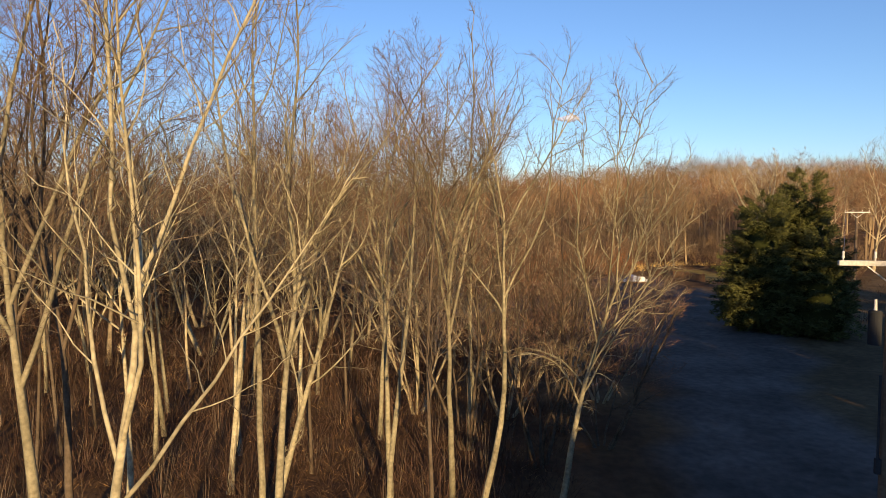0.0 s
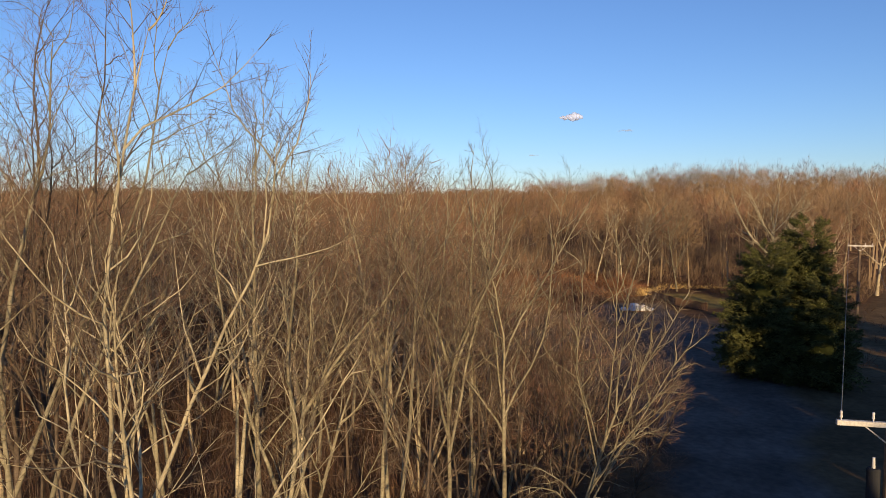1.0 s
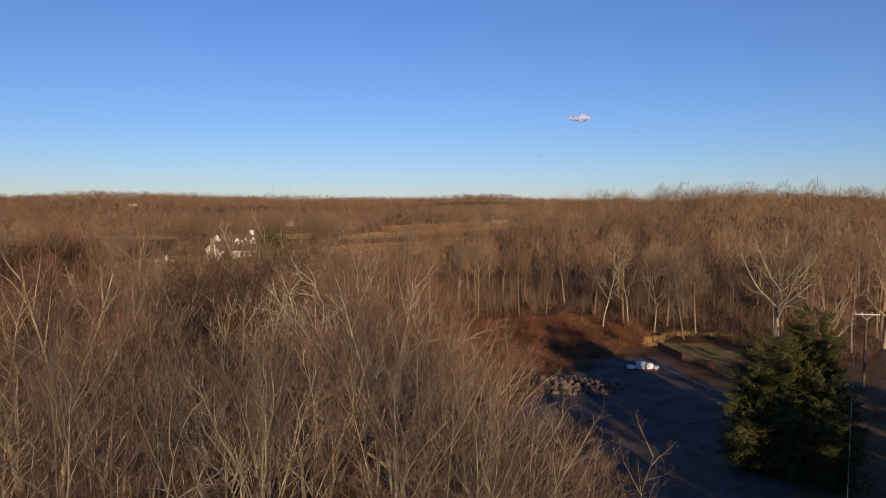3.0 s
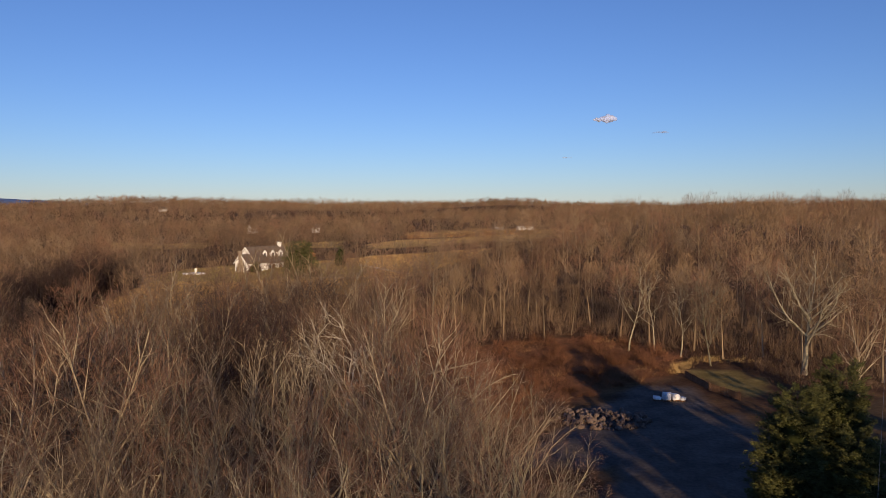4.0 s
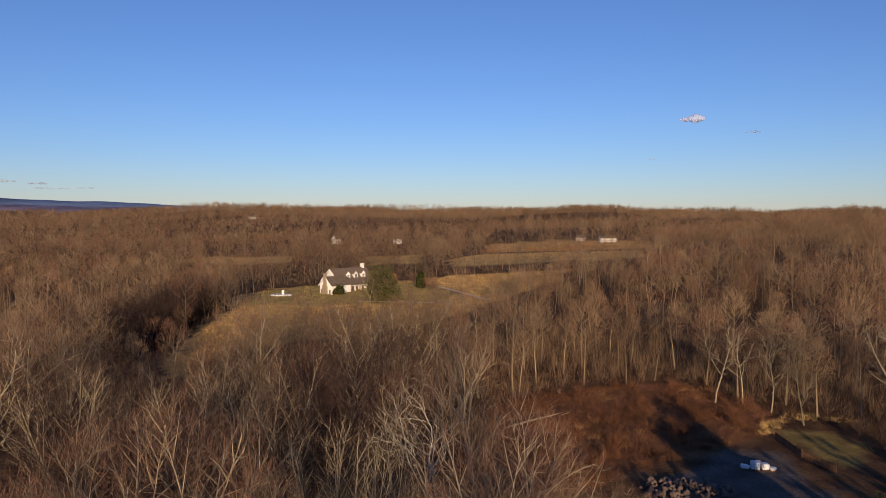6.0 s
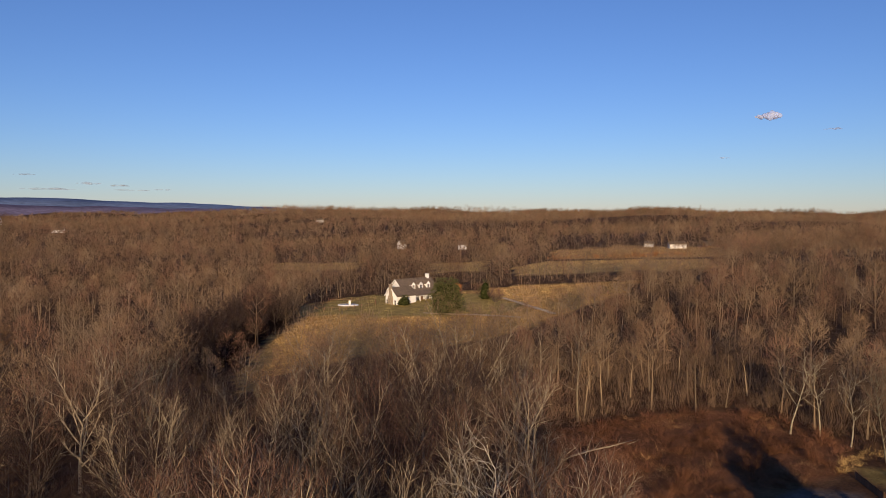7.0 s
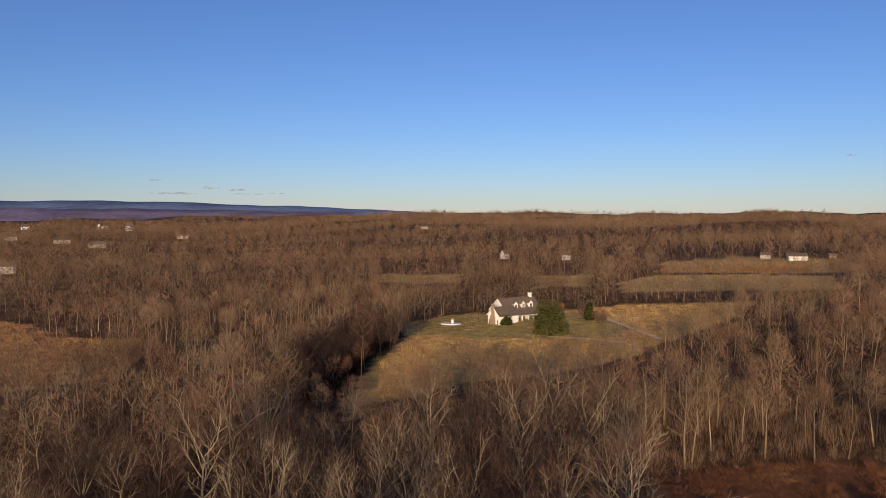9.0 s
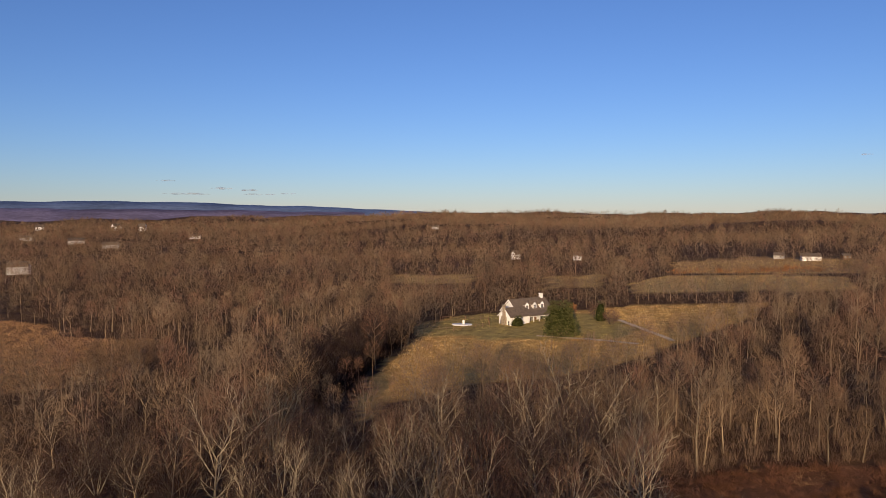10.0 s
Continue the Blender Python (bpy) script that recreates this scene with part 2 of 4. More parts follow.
def tube(V, F, pts, radii, n):
    """A tapering tube along pts that ends in a point."""
    d = pts[-1] - pts[0]
    side = d.cross(Vector((0.3, 0.8, 0.1)) if abs(d.z) > 0.5 * d.length else Vector((0, 0, 1))).normalized()
    up = d.cross(side).normalized()
    start = len(V)
    ring = [(math.cos(2 * math.pi * k / n), math.sin(2 * math.pi * k / n)) for k in range(n)]
    for p, r in zip(pts[:-1], radii):
        for c, s in ring:
            V.append(p + side * (c * r) + up * (s * r))
    V.append(pts[-1])
    for i in range(len(pts) - 2):
        a = start + i * n
        for k in range(n):
            F.append((a + k, a + (k + 1) % n, a + n + (k + 1) % n, a + n + k))
    a = start + (len(pts) - 2) * n
    for k in range(n):
        F.append((a + k, a + (k + 1) % n, len(V) - 1))


def unit(a):
    return a / np.maximum(np.linalg.norm(a, axis=-1, keepdims=True), 1e-9)


def line(rs, o, d, length, girth, sag, segs, wander, lift):
    """Bending centre lines for many branches at once."""
    pts, dirs = np.empty((len(o), segs + 1, 3)), np.empty((len(o), segs, 3))
    pts[:, 0] = o
    for i in range(segs):
        d = d + rs.normal(0, wander, d.shape)
        d[:, 2] += lift + sag
        d = unit(d)
        dirs[:, i] = d
        pts[:, i + 1] = pts[:, i] + d * (length / segs)[:, None]
    return pts, dirs, length, girth, sag


def reach(hull, o, d):
    """How far it is from o along d to the outside of the crown, an ellipsoid."""
    c, r = hull
    q, e = (o - c) / r, d / r
    a, b, k = (e * e).sum(-1), (q * e).sum(-1), (q * q).sum(-1) - 1
    return np.where(k < 0, (-b + np.sqrt(np.maximum(b * b - a * k, 0))) / a, 0.5)


def sprout(rs, parent, kids, lo, angle, ratio, thin, least, hull, fill, skirt=0.0):
    """Shoots along every parent branch: root, way, length, girth and sag of each."""
    pts, dirs, length, girth, sag = parent
    n, s = dirs.shape[:2]
    f = lo + (0.98 - lo) * (np.arange(kids) + rs.uniform(0.1, 0.9, (n, kids))) / kids
    j = np.minimum((f * s).astype(int), s - 1)
    w, row = (f * s - j)[..., None], np.arange(n)[:, None]
    o, d = pts[row, j] * (1 - w) + pts[row, j + 1] * w, dirs[row, j]
    spin = rs.uniform(0, 6.28, (n, 1)) + np.arange(kids) * 2.4 + rs.uniform(-0.5, 0.5, (n, kids))
    a = radians(angle) * rs.uniform(0.6, 1.2, (n, kids)) * (1.15 - 0.5 * f)
    side = unit(np.cross(d, np.array((0.31, 0.87, 0.38))))
    q = side * np.cos(spin)[..., None] + np.cross(d, side) * np.sin(spin)[..., None]
    d = unit(d * np.cos(a)[..., None] + q * np.sin(a)[..., None])
    ln = length[:, None] * ratio * rs.uniform(0.7, 1.2, (n, kids)) * (1.25 - 0.6 * f)
    r = np.maximum(girth[:, None] * (1 - 0.82 * f) * thin * rs.uniform(0.75, 1.15, (n, kids)), least)
    g = np.repeat(sag[:, None], kids, 1) + np.where(f < skirt, -0.2, 0.0)
    o, d, ln, r, g = o.reshape(-1, 3), d.reshape(-1, 3), ln.ravel(), r.ravel(), g.ravel()
    room = reach(hull, o, d) * rs.uniform(0.8, 1.08, len(o))
    room = np.where(g < 0, room * 0.6, room)
    ln = room if fill else np.minimum(ln, np.maximum(room, 0.25 * ln))
    return o, d, ln, r, g


def tubes(branch, sides, flare=1.0):
    pts, dirs, length, girth, _ = branch
    n, s = dirs.shape[:2]
    axis = unit(pts[:, -1] - pts[:, 0])
    side = unit(np.cross(axis, np.array((0.33, 0.78, 0.21))))
    k = 2 * np.pi * np.arange(sides) / sides
    ring = side[:, None] * np.cos(k)[:, None] + np.cross(axis, side)[:, None] * np.sin(k)[:, None]
    r = girth[:, None] * (1 - 0.82 * np.arange(s) / s)
    r[:, 0] *= flare
    body = pts[:, :s, None] + ring[:, None] * r[:, :, None, None]
    V = np.concatenate([body.reshape(n, -1, 3), pts[:, -1:]], 1)
    one = []
    for i in range(s - 1):
        for m in range(sides):
            a, b = i * sides + m, i * sides + (m + 1) % sides
            one += [(a, b, b + sides), (a, b + sides, a + sides)]
    one += [((s - 1) * sides + m, (s - 1) * sides + (m + 1) % sides, s * sides) for m in range(sides)]
    T = (np.array(one)[None] + (np.arange(n) * (s * sides + 1))[:, None, None]).reshape(-1, 3)
    return V.reshape(-1, 3), T


def slivers(rs, o, d, length, girth):
    b = unit(np.cross(d, rs.normal(0, 1, d.shape))) * girth[:, None]
    return np.stack([o - b, o + b, o + d * length[:, None]], 1).reshape(-1, 3), np.arange(len(o) * 3).reshape(-1, 3)


# Each level: shoots, lowest place, angle, length, girth ratio, least girth, segments, sides (0: a sliver), wander, lift, grows to the crown's outside
NEAR = dict(trunk=0.86, centre=0.68, half=0.34, wide=0.2, stem=(10, 8, 0.045, 0.02), woody=3, levels=(
    (11, 0.4, 50, 0.4, 0.42, 0.028, 8, 6, 0.14, 0.10, 1), (9, 0.2, 46, 0.42, 0.5, 0.012, 5, 4, 0.19, 0.07, 0), (8, 0.2, 44, 0.46, 0.55, 0.0055, 2, 3, 0.22, 0.05, 0), (6, 0.15, 40, 0.5, 0.6, 0.0035, 1, 0, 0, 0, 0)))
FORK = dict(NEAR, trunk=0.52, centre=0.64, half=0.38, wide=0.22, levels=((7, 0.66, 32, 1, 0.7, 0.05, 10, 7, 0.09, 0.05, 1), (12, 0.2, 50, 0.32, 0.42, 0.016, 6, 4, 0.18, 0.07, 0)) + NEAR["levels"][2:])
POLE_TREE = dict(NEAR, centre=0.7, half=0.33, wide=0.17, stem=(8, 6, 0.04, 0.02), levels=(
    (9, 0.4, 50, 0.36, 0.42, 0.02, 6, 4, 0.13, 0.10, 1), (8, 0.25, 46, 0.45, 0.5, 0.01, 2, 3, 0.19, 0.06, 0), (8, 0.2, 44, 0.5, 0.55, 0.0065, 1, 0, 0.2, 0.06, 0), (5, 0.15, 42, 0.6, 0.6, 0.005, 1, 0, 0, 0, 0)))
FAN = dict(NEAR, trunk=0.58, centre=0.73, half=0.29, wide=0.23, stem=(7, 6, 0.04, 0.02), levels=(
    (9, 0.66, 50, 1, 0.75, 0.04, 7, 5, 0.09, 0.07, 1), (9, 0.25, 44, 0.42, 0.65, 0.02, 3, 3, 0.17, 0.07, 0), (7, 0.25, 42, 0.5, 0.55, 0.0075, 1, 0, 0.2, 0.06, 0), (4, 0.2, 42, 0.6, 0.6, 0.0055, 1, 0, 0, 0, 0)))
DOME = dict(trunk=0.46, centre=0.57, half=0.43, wide=0.3, stem=(5, 5, 0.06, 0.02), woody=3, levels=(
    (9, 0.35, 62, 1, 0.75, 0.07, 6, 4, 0.09, 0.06, 1), (9, 0.25, 46, 0.45, 0.65, 0.036, 2, 3, 0.17, 0.06, 0), (6, 0.3, 42, 0.6, 0.5, 0.019, 1, 0, 0, 0, 0), (2, 0.25, 40, 0.7, 0.6, 0.0085, 1, 0, 0, 0, 0)), shell=(1000, 1.2, 0.0105))
TALL = dict(DOME, trunk=0.8, centre=0.64, half=0.38, wide=0.25, shell=(750, 1.1, 0.0105), levels=((12, 0.3, 62, 1, 0.45, 0.05, 5, 4, 0.12, 0.08, 1),) + DOME["levels"][1:])
VASE = dict(DOME, stems=7, spread=0.7, wide=0.38, centre=0.53, half=0.47, stem=(7, 5, 0.06, 0.035), levels=((10, 0.3, 42, 0.4, 0.55, 0.04, 4, 3, 0.12, 0.06, 0), (7, 0.3, 44, 0.5, 0.6, 0.022, 1, 0, 0, 0, 0), (3, 0.3, 42, 0.65, 0.6, 0.009, 1, 0, 0, 0, 0)), shell=(1000, 1.1, 0.0105))
SHRUB = dict(NEAR, stems=5, spread=0.6, wide=0.36, centre=0.56, half=0.46, stem=(7, 5, 0.09, 0.03), woody=3, levels=(
    (9, 0.25, 48, 0.42, 0.5, 0.014, 4, 4, 0.16, 0.06, 0), (8, 0.2, 46, 0.48, 0.5, 0.008, 2, 3, 0.2, 0.05, 0), (6, 0.2, 44, 0.52, 0.55, 0.006, 1, 0, 0, 0, 0), (2, 0.2, 40, 0.6, 0.6, 0.005, 1, 0, 0, 0, 0)))


def tree_arrays(seed, height, girth, form, lean=(0, 0), skirt=0.0):
    """Corners and faces of the woody part and of the fine branches."""
    rs = np.random.RandomState(seed)
    heart = np.array((lean[0] * height * 0.62, lean[1] * height * 0.62, height * form["centre"]))
    hull = heart, height * np.array((form["wide"], form["wide"], form["half"]))
    segs, sides, wander, lift = form["stem"]
    k = form.get("stems", 0)
    if k:
        a = 6.28 * np.arange(k) / k + rs.uniform(-0.4, 0.4, k)
        out = np.stack([np.cos(a), np.sin(a), 0 * a], 1)
        d = unit(np.array((lean[0], lean[1], 1.0)) + out * (rs.uniform(0.45, 1, k) * form["spread"])[:, None])
        o = out * girth * 1.1 + np.array((0, 0, -0.5))
        up = np.array((0, 0, height * 0.12))
        ln = (reach(hull, o * 0 + up, d) + 0.12 * height) * rs.uniform(0.85, 1.03, k)
        stem = line(rs, o, d, ln, girth * rs.uniform(0.6, 1, k), np.zeros(k), segs, wander, lift)
    else:
        stem = line(rs, np.array([(0, 0, -0.6)]), unit(np.array([(lean[0], lean[1], 1.0)])), np.array([height * form["trunk"] + 0.6]), np.array([girth]), np.zeros(1), segs, wander, lift)
    buckets = ([tubes(stem, sides, 1.3)], [])
    for i, (kids, lo, angle, ratio, thin, least, segs, sides, wander, lift, fill) in enumerate(form["levels"]):
        shoots = sprout(rs, stem, kids, lo, angle, ratio, thin, least, hull, fill, skirt if i == 0 else 0.0)
        stem = line(rs, *shoots, segs, wander, lift)
        buckets[0 if i + 1 < form["woody"] else 1].append(tubes(stem, sides) if sides else slivers(rs, shoots[0], stem[1][:, 0], shoots[2], shoots[3]))
    if "shell" in form:
        # the outermost twigs, which round the crown off
        n, size, thick = form["shell"]
        u, a, k = rs.uniform(-0.65, 1, n), rs.uniform(0, 6.28, n), rs.uniform(0.55, 1, n) ** 0.6
        w = np.sqrt(1 - u * u)
        lump = 1 + 0.13 * np.sin(3 * a + seed) * np.sin(4 * u + seed) + 0.08 * np.sin(7 * a - seed)
        out = np.stack([w * np.cos(a), w * np.sin(a), u], 1)
        d = unit(out * 0.75 + np.array((0, 0, 0.4)) + rs.normal(0, 0.42, out.shape))
        ln = size * rs.uniform(0.6, 1.3, n)
        buckets[1].append(slivers(rs, hull[0] + out * hull[1] * (k * lump)[:, None] - d * ln[:, None], d, ln, thick * rs.uniform(0.7, 1.3, n)))
    done = []
    for parts in buckets:
        start = np.cumsum([0] + [len(v) for v, _ in parts])
        done.append((np.concatenate([v for v, _ in parts]), np.concatenate([t + s for (_, t), s in zip(parts, start)])))
    return done


def bare_tree(seed, height, girth, form=NEAR, bark=BARK, twig=TWIG, label="", at=None, lean=(0, 0), skirt=0.0):
    """A leafless tree: trunk with its limbs, and the crown of fine branches."""
    wood, fine = tree_arrays(seed, height, girth, form, lean, skirt)
    root = new("bare_tree")
    tri_mesh("trunk", *wood, bark, root, smooth=True)
    tri_mesh("crown", *fine, twig, root, "fine leafless brown branches")
    tagged(root, label or "leafless deciduous tree with tan-grey bark in the woods", "tree", "bare trees")
    if at:
        root.location = (at[0], at[1], float(land(*at)))
    return root


# the trees that stand next to the camera's column
bare_tree(11, 19.4, 0.17, dict(FORK, wide=0.22), NEARBARK, NEARTWIG, "tall leafless tree with pale tan bark at the wood's edge", (-7.3, 12.8), (0.0, 0.02))
bare_tree(12, 18.8, 0.15, dict(FORK, trunk=0.52, wide=0.21, levels=((9, 0.3, 40, 1, 0.6, 0.04, 9, 7, 0.09, 0.05, 1),) + FORK["levels"][1:]), PALE, NEARTWIG, "tall leafless tree with pale bark, leaning slightly, low limbs", (-5.7, 10.6), (0.1, 0.0))
bare_tree(13, 18.2, 0.14, dict(FORK, wide=0.15), NEARBARK, NEARTWIG, "slender leafless tree with tan trunk forking high up", (-3.75, 15.3), (0.02, 0.0))
bare_tree(14, 17.4, 0.11, NEAR, NEARBARK, NEARTWIG, "thin straight leafless tree with tan bark", (-4.9, 18.5), (-0.02, 0.02))
bare_tree(15, 11.5, 0.12, dict(NEAR, wide=0.2), NEARBARK, NEARTWIG, "curved leafless tree leaning over, grey-tan bark", (-4.9, 16.6), (0.34, 0.0))
bare_tree(16, 17.2, 0.13, dict(FORK, trunk=0.55, wide=0.2), NEARBARK, NEARTWIG, "straight leafless tree with rounded crown", (0.3, 22.2))
bare_tree(20, 17.6, 0.12, dict(FORK, trunk=0.55, wide=0.17), NEARBARK, TWIG_RED, "straight leafless tree with reddish crown", (-1.8, 23.8))
bare_tree(17, 16.2, 0.13, dict(FORK, trunk=0.62, wide=0.16, levels=((7, 0.62, 36, 1, 0.62, 0.04, 8, 6, 0.1, 0.06, 1),) + FORK["levels"][1:]), NEARBARK, NEARTWIG, "leaning leafless tree with pale bark and high fork", (0.9, 21.4), (0.2, 0.0))
bare_tree(18, 15.4, 0.13, dict(FORK, trunk=0.6, centre=0.62, half=0.38, wide=0.23, levels=((16, 0.4, 50, 1, 0.5, 0.03, 9, 6, 0.1, 0.05, 1),) + FORK["levels"][1:]), NEARBARK, NEARTWIG, "leaning leafless tree with drooping outer branches at the drive", (3.1, 20.0), (0.16, 0.0), 0.6)
bare_tree(19, 20.0, 0.16, FORK, DARKBARK, NEARTWIG, "dark-barked leafless tree at the wood's edge", (-9.8, 16.5), (0.0, 0.05))
bare_tree(21, 19.0, 0.13, dict(FORK, wide=0.19), DARKBARK, TWIG_RED, "dark-stemmed leafless tree with reddish twigs", (-8.2, 15.4), (0.03, 0.0))

KINDS = []
for s, hgt, g, mat, lab in ((31, 17.2, 0.12, NEARBARK, ""), (32, 16.6, 0.13, NEARBARK, ""), (33, 17.4, 0.14, PALE, "leafless tree with pale trunk in the woods"), (34, 15.2, 0.085, DARKBARK, "thin dark-barked leafless tree in the woods"), (35, 15.6, 0.12, BARK, "leafless tree with fanned grey limbs in the woods"), (36, 16.4, 0.14, NEARBARK, "leafless tree with spreading limbs in the woods")):
    KINDS.append(bare_tree(s, hgt, g, POLE_TREE if s in (31, 34) else FAN, mat, NEARTWIG if s % 3 else TWIG_RED, lab))
MIDS = []
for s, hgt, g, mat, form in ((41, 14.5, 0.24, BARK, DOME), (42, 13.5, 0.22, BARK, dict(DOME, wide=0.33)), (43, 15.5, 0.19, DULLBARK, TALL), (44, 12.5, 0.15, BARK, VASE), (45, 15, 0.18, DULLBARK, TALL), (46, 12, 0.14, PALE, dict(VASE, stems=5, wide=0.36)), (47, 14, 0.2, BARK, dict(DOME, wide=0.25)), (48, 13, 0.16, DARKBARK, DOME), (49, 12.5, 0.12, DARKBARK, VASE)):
    MIDS.append(bare_tree(s, hgt, g, form, mat, TWIG_SHADE if mat is DARKBARK else TWIG if s % 3 else TWIG_RED, "dark reddish-brown leafless tree in a dense stand, shade put into its colour" if mat is DARKBARK else ""))


def scatter(rng, r0, r1, spacing, a0=-58, a1=36, tries=30000, taken=None):
    """Places in the woods in a sector, no two nearer than the spacing."""
    rs = np.random.RandomState(rng.randrange(10 ** 6))
    r, a = np.sqrt(rs.uniform(r0 * r0, r1 * r1, tries)), np.radians(rs.uniform(a0, a1, tries))
    xs, ys = r * np.sin(a), r * np.cos(a)
    good = wooded(xs, ys)
    out, cells = [], taken if taken is not None else {}
    for x, y in zip(xs[good].tolist(), ys[good].tolist()):
        cx, cy = int(x // spacing), int(y // spacing)
        if all((x - q[0]) ** 2 + (y - q[1]) ** 2 > spacing ** 2 for i in (-1, 0, 1) for j in (-1, 0, 1) for q in cells.get((cx + i, cy + j), ())):
            cells.setdefault((cx, cy), []).append((x, y))
            out.append((x, y))
    return out


rng = random.Random(5)
grid = {}
for x, y in ((-7.3, 12.8), (-5.3, 10.4), (-3.7, 15.3), (-4.9, 18.5), (-3.6, 17), (0.35, 22.2), (2.9, 20.2), (-9.8, 16.5), (-1.8, 23.8)):
    grid.setdefault((int(x // 3.1), int(y // 3.1)), []).append((x, y))
near_spots = [(x, y) for x, y in scatter(rng, 15, 46, 3.1, -46, 24, 6000, grid) if not (x > 1.4 and y < 26) and not x > 3.2 and math.hypot(x, y) > 15][:92]
for i, (x, y) in enumerate(near_spots):
    s = rng.uniform(0.86, 1.06)
    m = Matrix.LocRotScale((x, y, float(land(x, y))), Euler((rng.gauss(0, 0.05), rng.gauss(0, 0.05), rng.uniform(0, 6.28))), (s, s, s * rng.uniform(0.95, 1.05)))
    if i < len(KINDS):
        KINDS[i].matrix_basis = m
    else:
        copy_thing(KINDS[i % len(KINDS)], m)
mid_spots = [(x, y) for x, y in scatter(rng, 46, 114, 5.5, -56, 34, 14000) if not (-1 < x < 20 and y < 86) and not (18 < x < 44 and 78 < y < 113) and not (12 < x < 22 and 84 < y < 100) and math.hypot(x + 13.5, y - 55) > 7 and math.hypot(x + 71.8, y - 92) > 8 and math.hypot(x - 45.5, y - 98) > 7][:300]
for i, (x, y) in enumerate(mid_spots):
    k = MIDS[i] if i < len(MIDS) else MIDS[rng.choice((2, 4, 6, 6, 0, 1))] if y > 96 and x > -22 else MIDS[rng.choice((0, 1, 3, 5, 6, 0, 1, 4))]
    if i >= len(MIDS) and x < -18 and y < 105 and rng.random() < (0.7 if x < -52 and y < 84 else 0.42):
        k = MIDS[rng.choice((-2, -1))]      # a darker stand: its shade is put into dark bark and twigs
    s = rng.choice((rng.uniform(1.0, 1.18), rng.uniform(1.0, 1.18), rng.uniform(0.78, 1.0))) * (0.55 if -9 < x < 0 and 64 < y < 82 else 1.1 if -0.46 < x / y < -0.2 and y > 52 else 0.8 if -0.70 < x / y < -0.54 and y > 74 else 1)
    m = Matrix.LocRotScale((x, y, float(land(x, y))), Euler((rng.gauss(0, 0.04), rng.gauss(0, 0.04), rng.uniform(0, 6.28))), (s * rng.uniform(0.9, 1.15), s * rng.uniform(0.9, 1.15), s))
    if i < len(MIDS):
        k.matrix_basis = m
    else:
        copy_thing(k, m)


# ---- the woods farther off: one mesh of many simple trees ----
FAR = dict(DOME, centre=0.53, half=0.47, stem=(2, 3, 0.05, 0.02), woody=2, wide=0.31, shell=(380, 1.4, 0.032), levels=((9, 0.3, 62, 1, 0.6, 0.06, 2, 3, 0.08, 0.1, 1), (7, 0.4, 46, 0.5, 0.5, 0.03, 1, 0, 0, 0, 0)))
FAR_TALL = dict(FAR, trunk=0.8, centre=0.7, half=0.31, wide=0.22)
FARTHER = dict(FAR, stem=(1, 3, 0.0, 0.0), wide=0.33, shell=(210, 1.6, 0.052), levels=((6, 0.3, 62, 1, 0.5, 0.07, 1, 0, 0.1, 0.1, 1), (2, 0.5, 46, 0.55, 0.5, 0.05, 1, 0, 0, 0, 0)))
FARTHEST = dict(FAR, stem=(1, 3, 0.0, 0.0), wide=0.4, shell=(100, 1.8, 0.115), levels=((4, 0.3, 62, 1, 0.5, 0.09, 1, 0, 0.1, 0.1, 1),))
HORIZON = dict(FAR, woody=1, wide=0.5, centre=0.5, half=0.5, stem=(1, 3, 0.0, 0.0), shell=(26, 3.0, 0.5), levels=((3, 0.3, 60, 1, 0.6, 0.2, 1, 0, 0.1, 0.1, 1),))
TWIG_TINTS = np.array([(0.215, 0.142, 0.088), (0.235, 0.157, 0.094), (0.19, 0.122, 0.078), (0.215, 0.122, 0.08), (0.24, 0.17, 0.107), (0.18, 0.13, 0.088)])


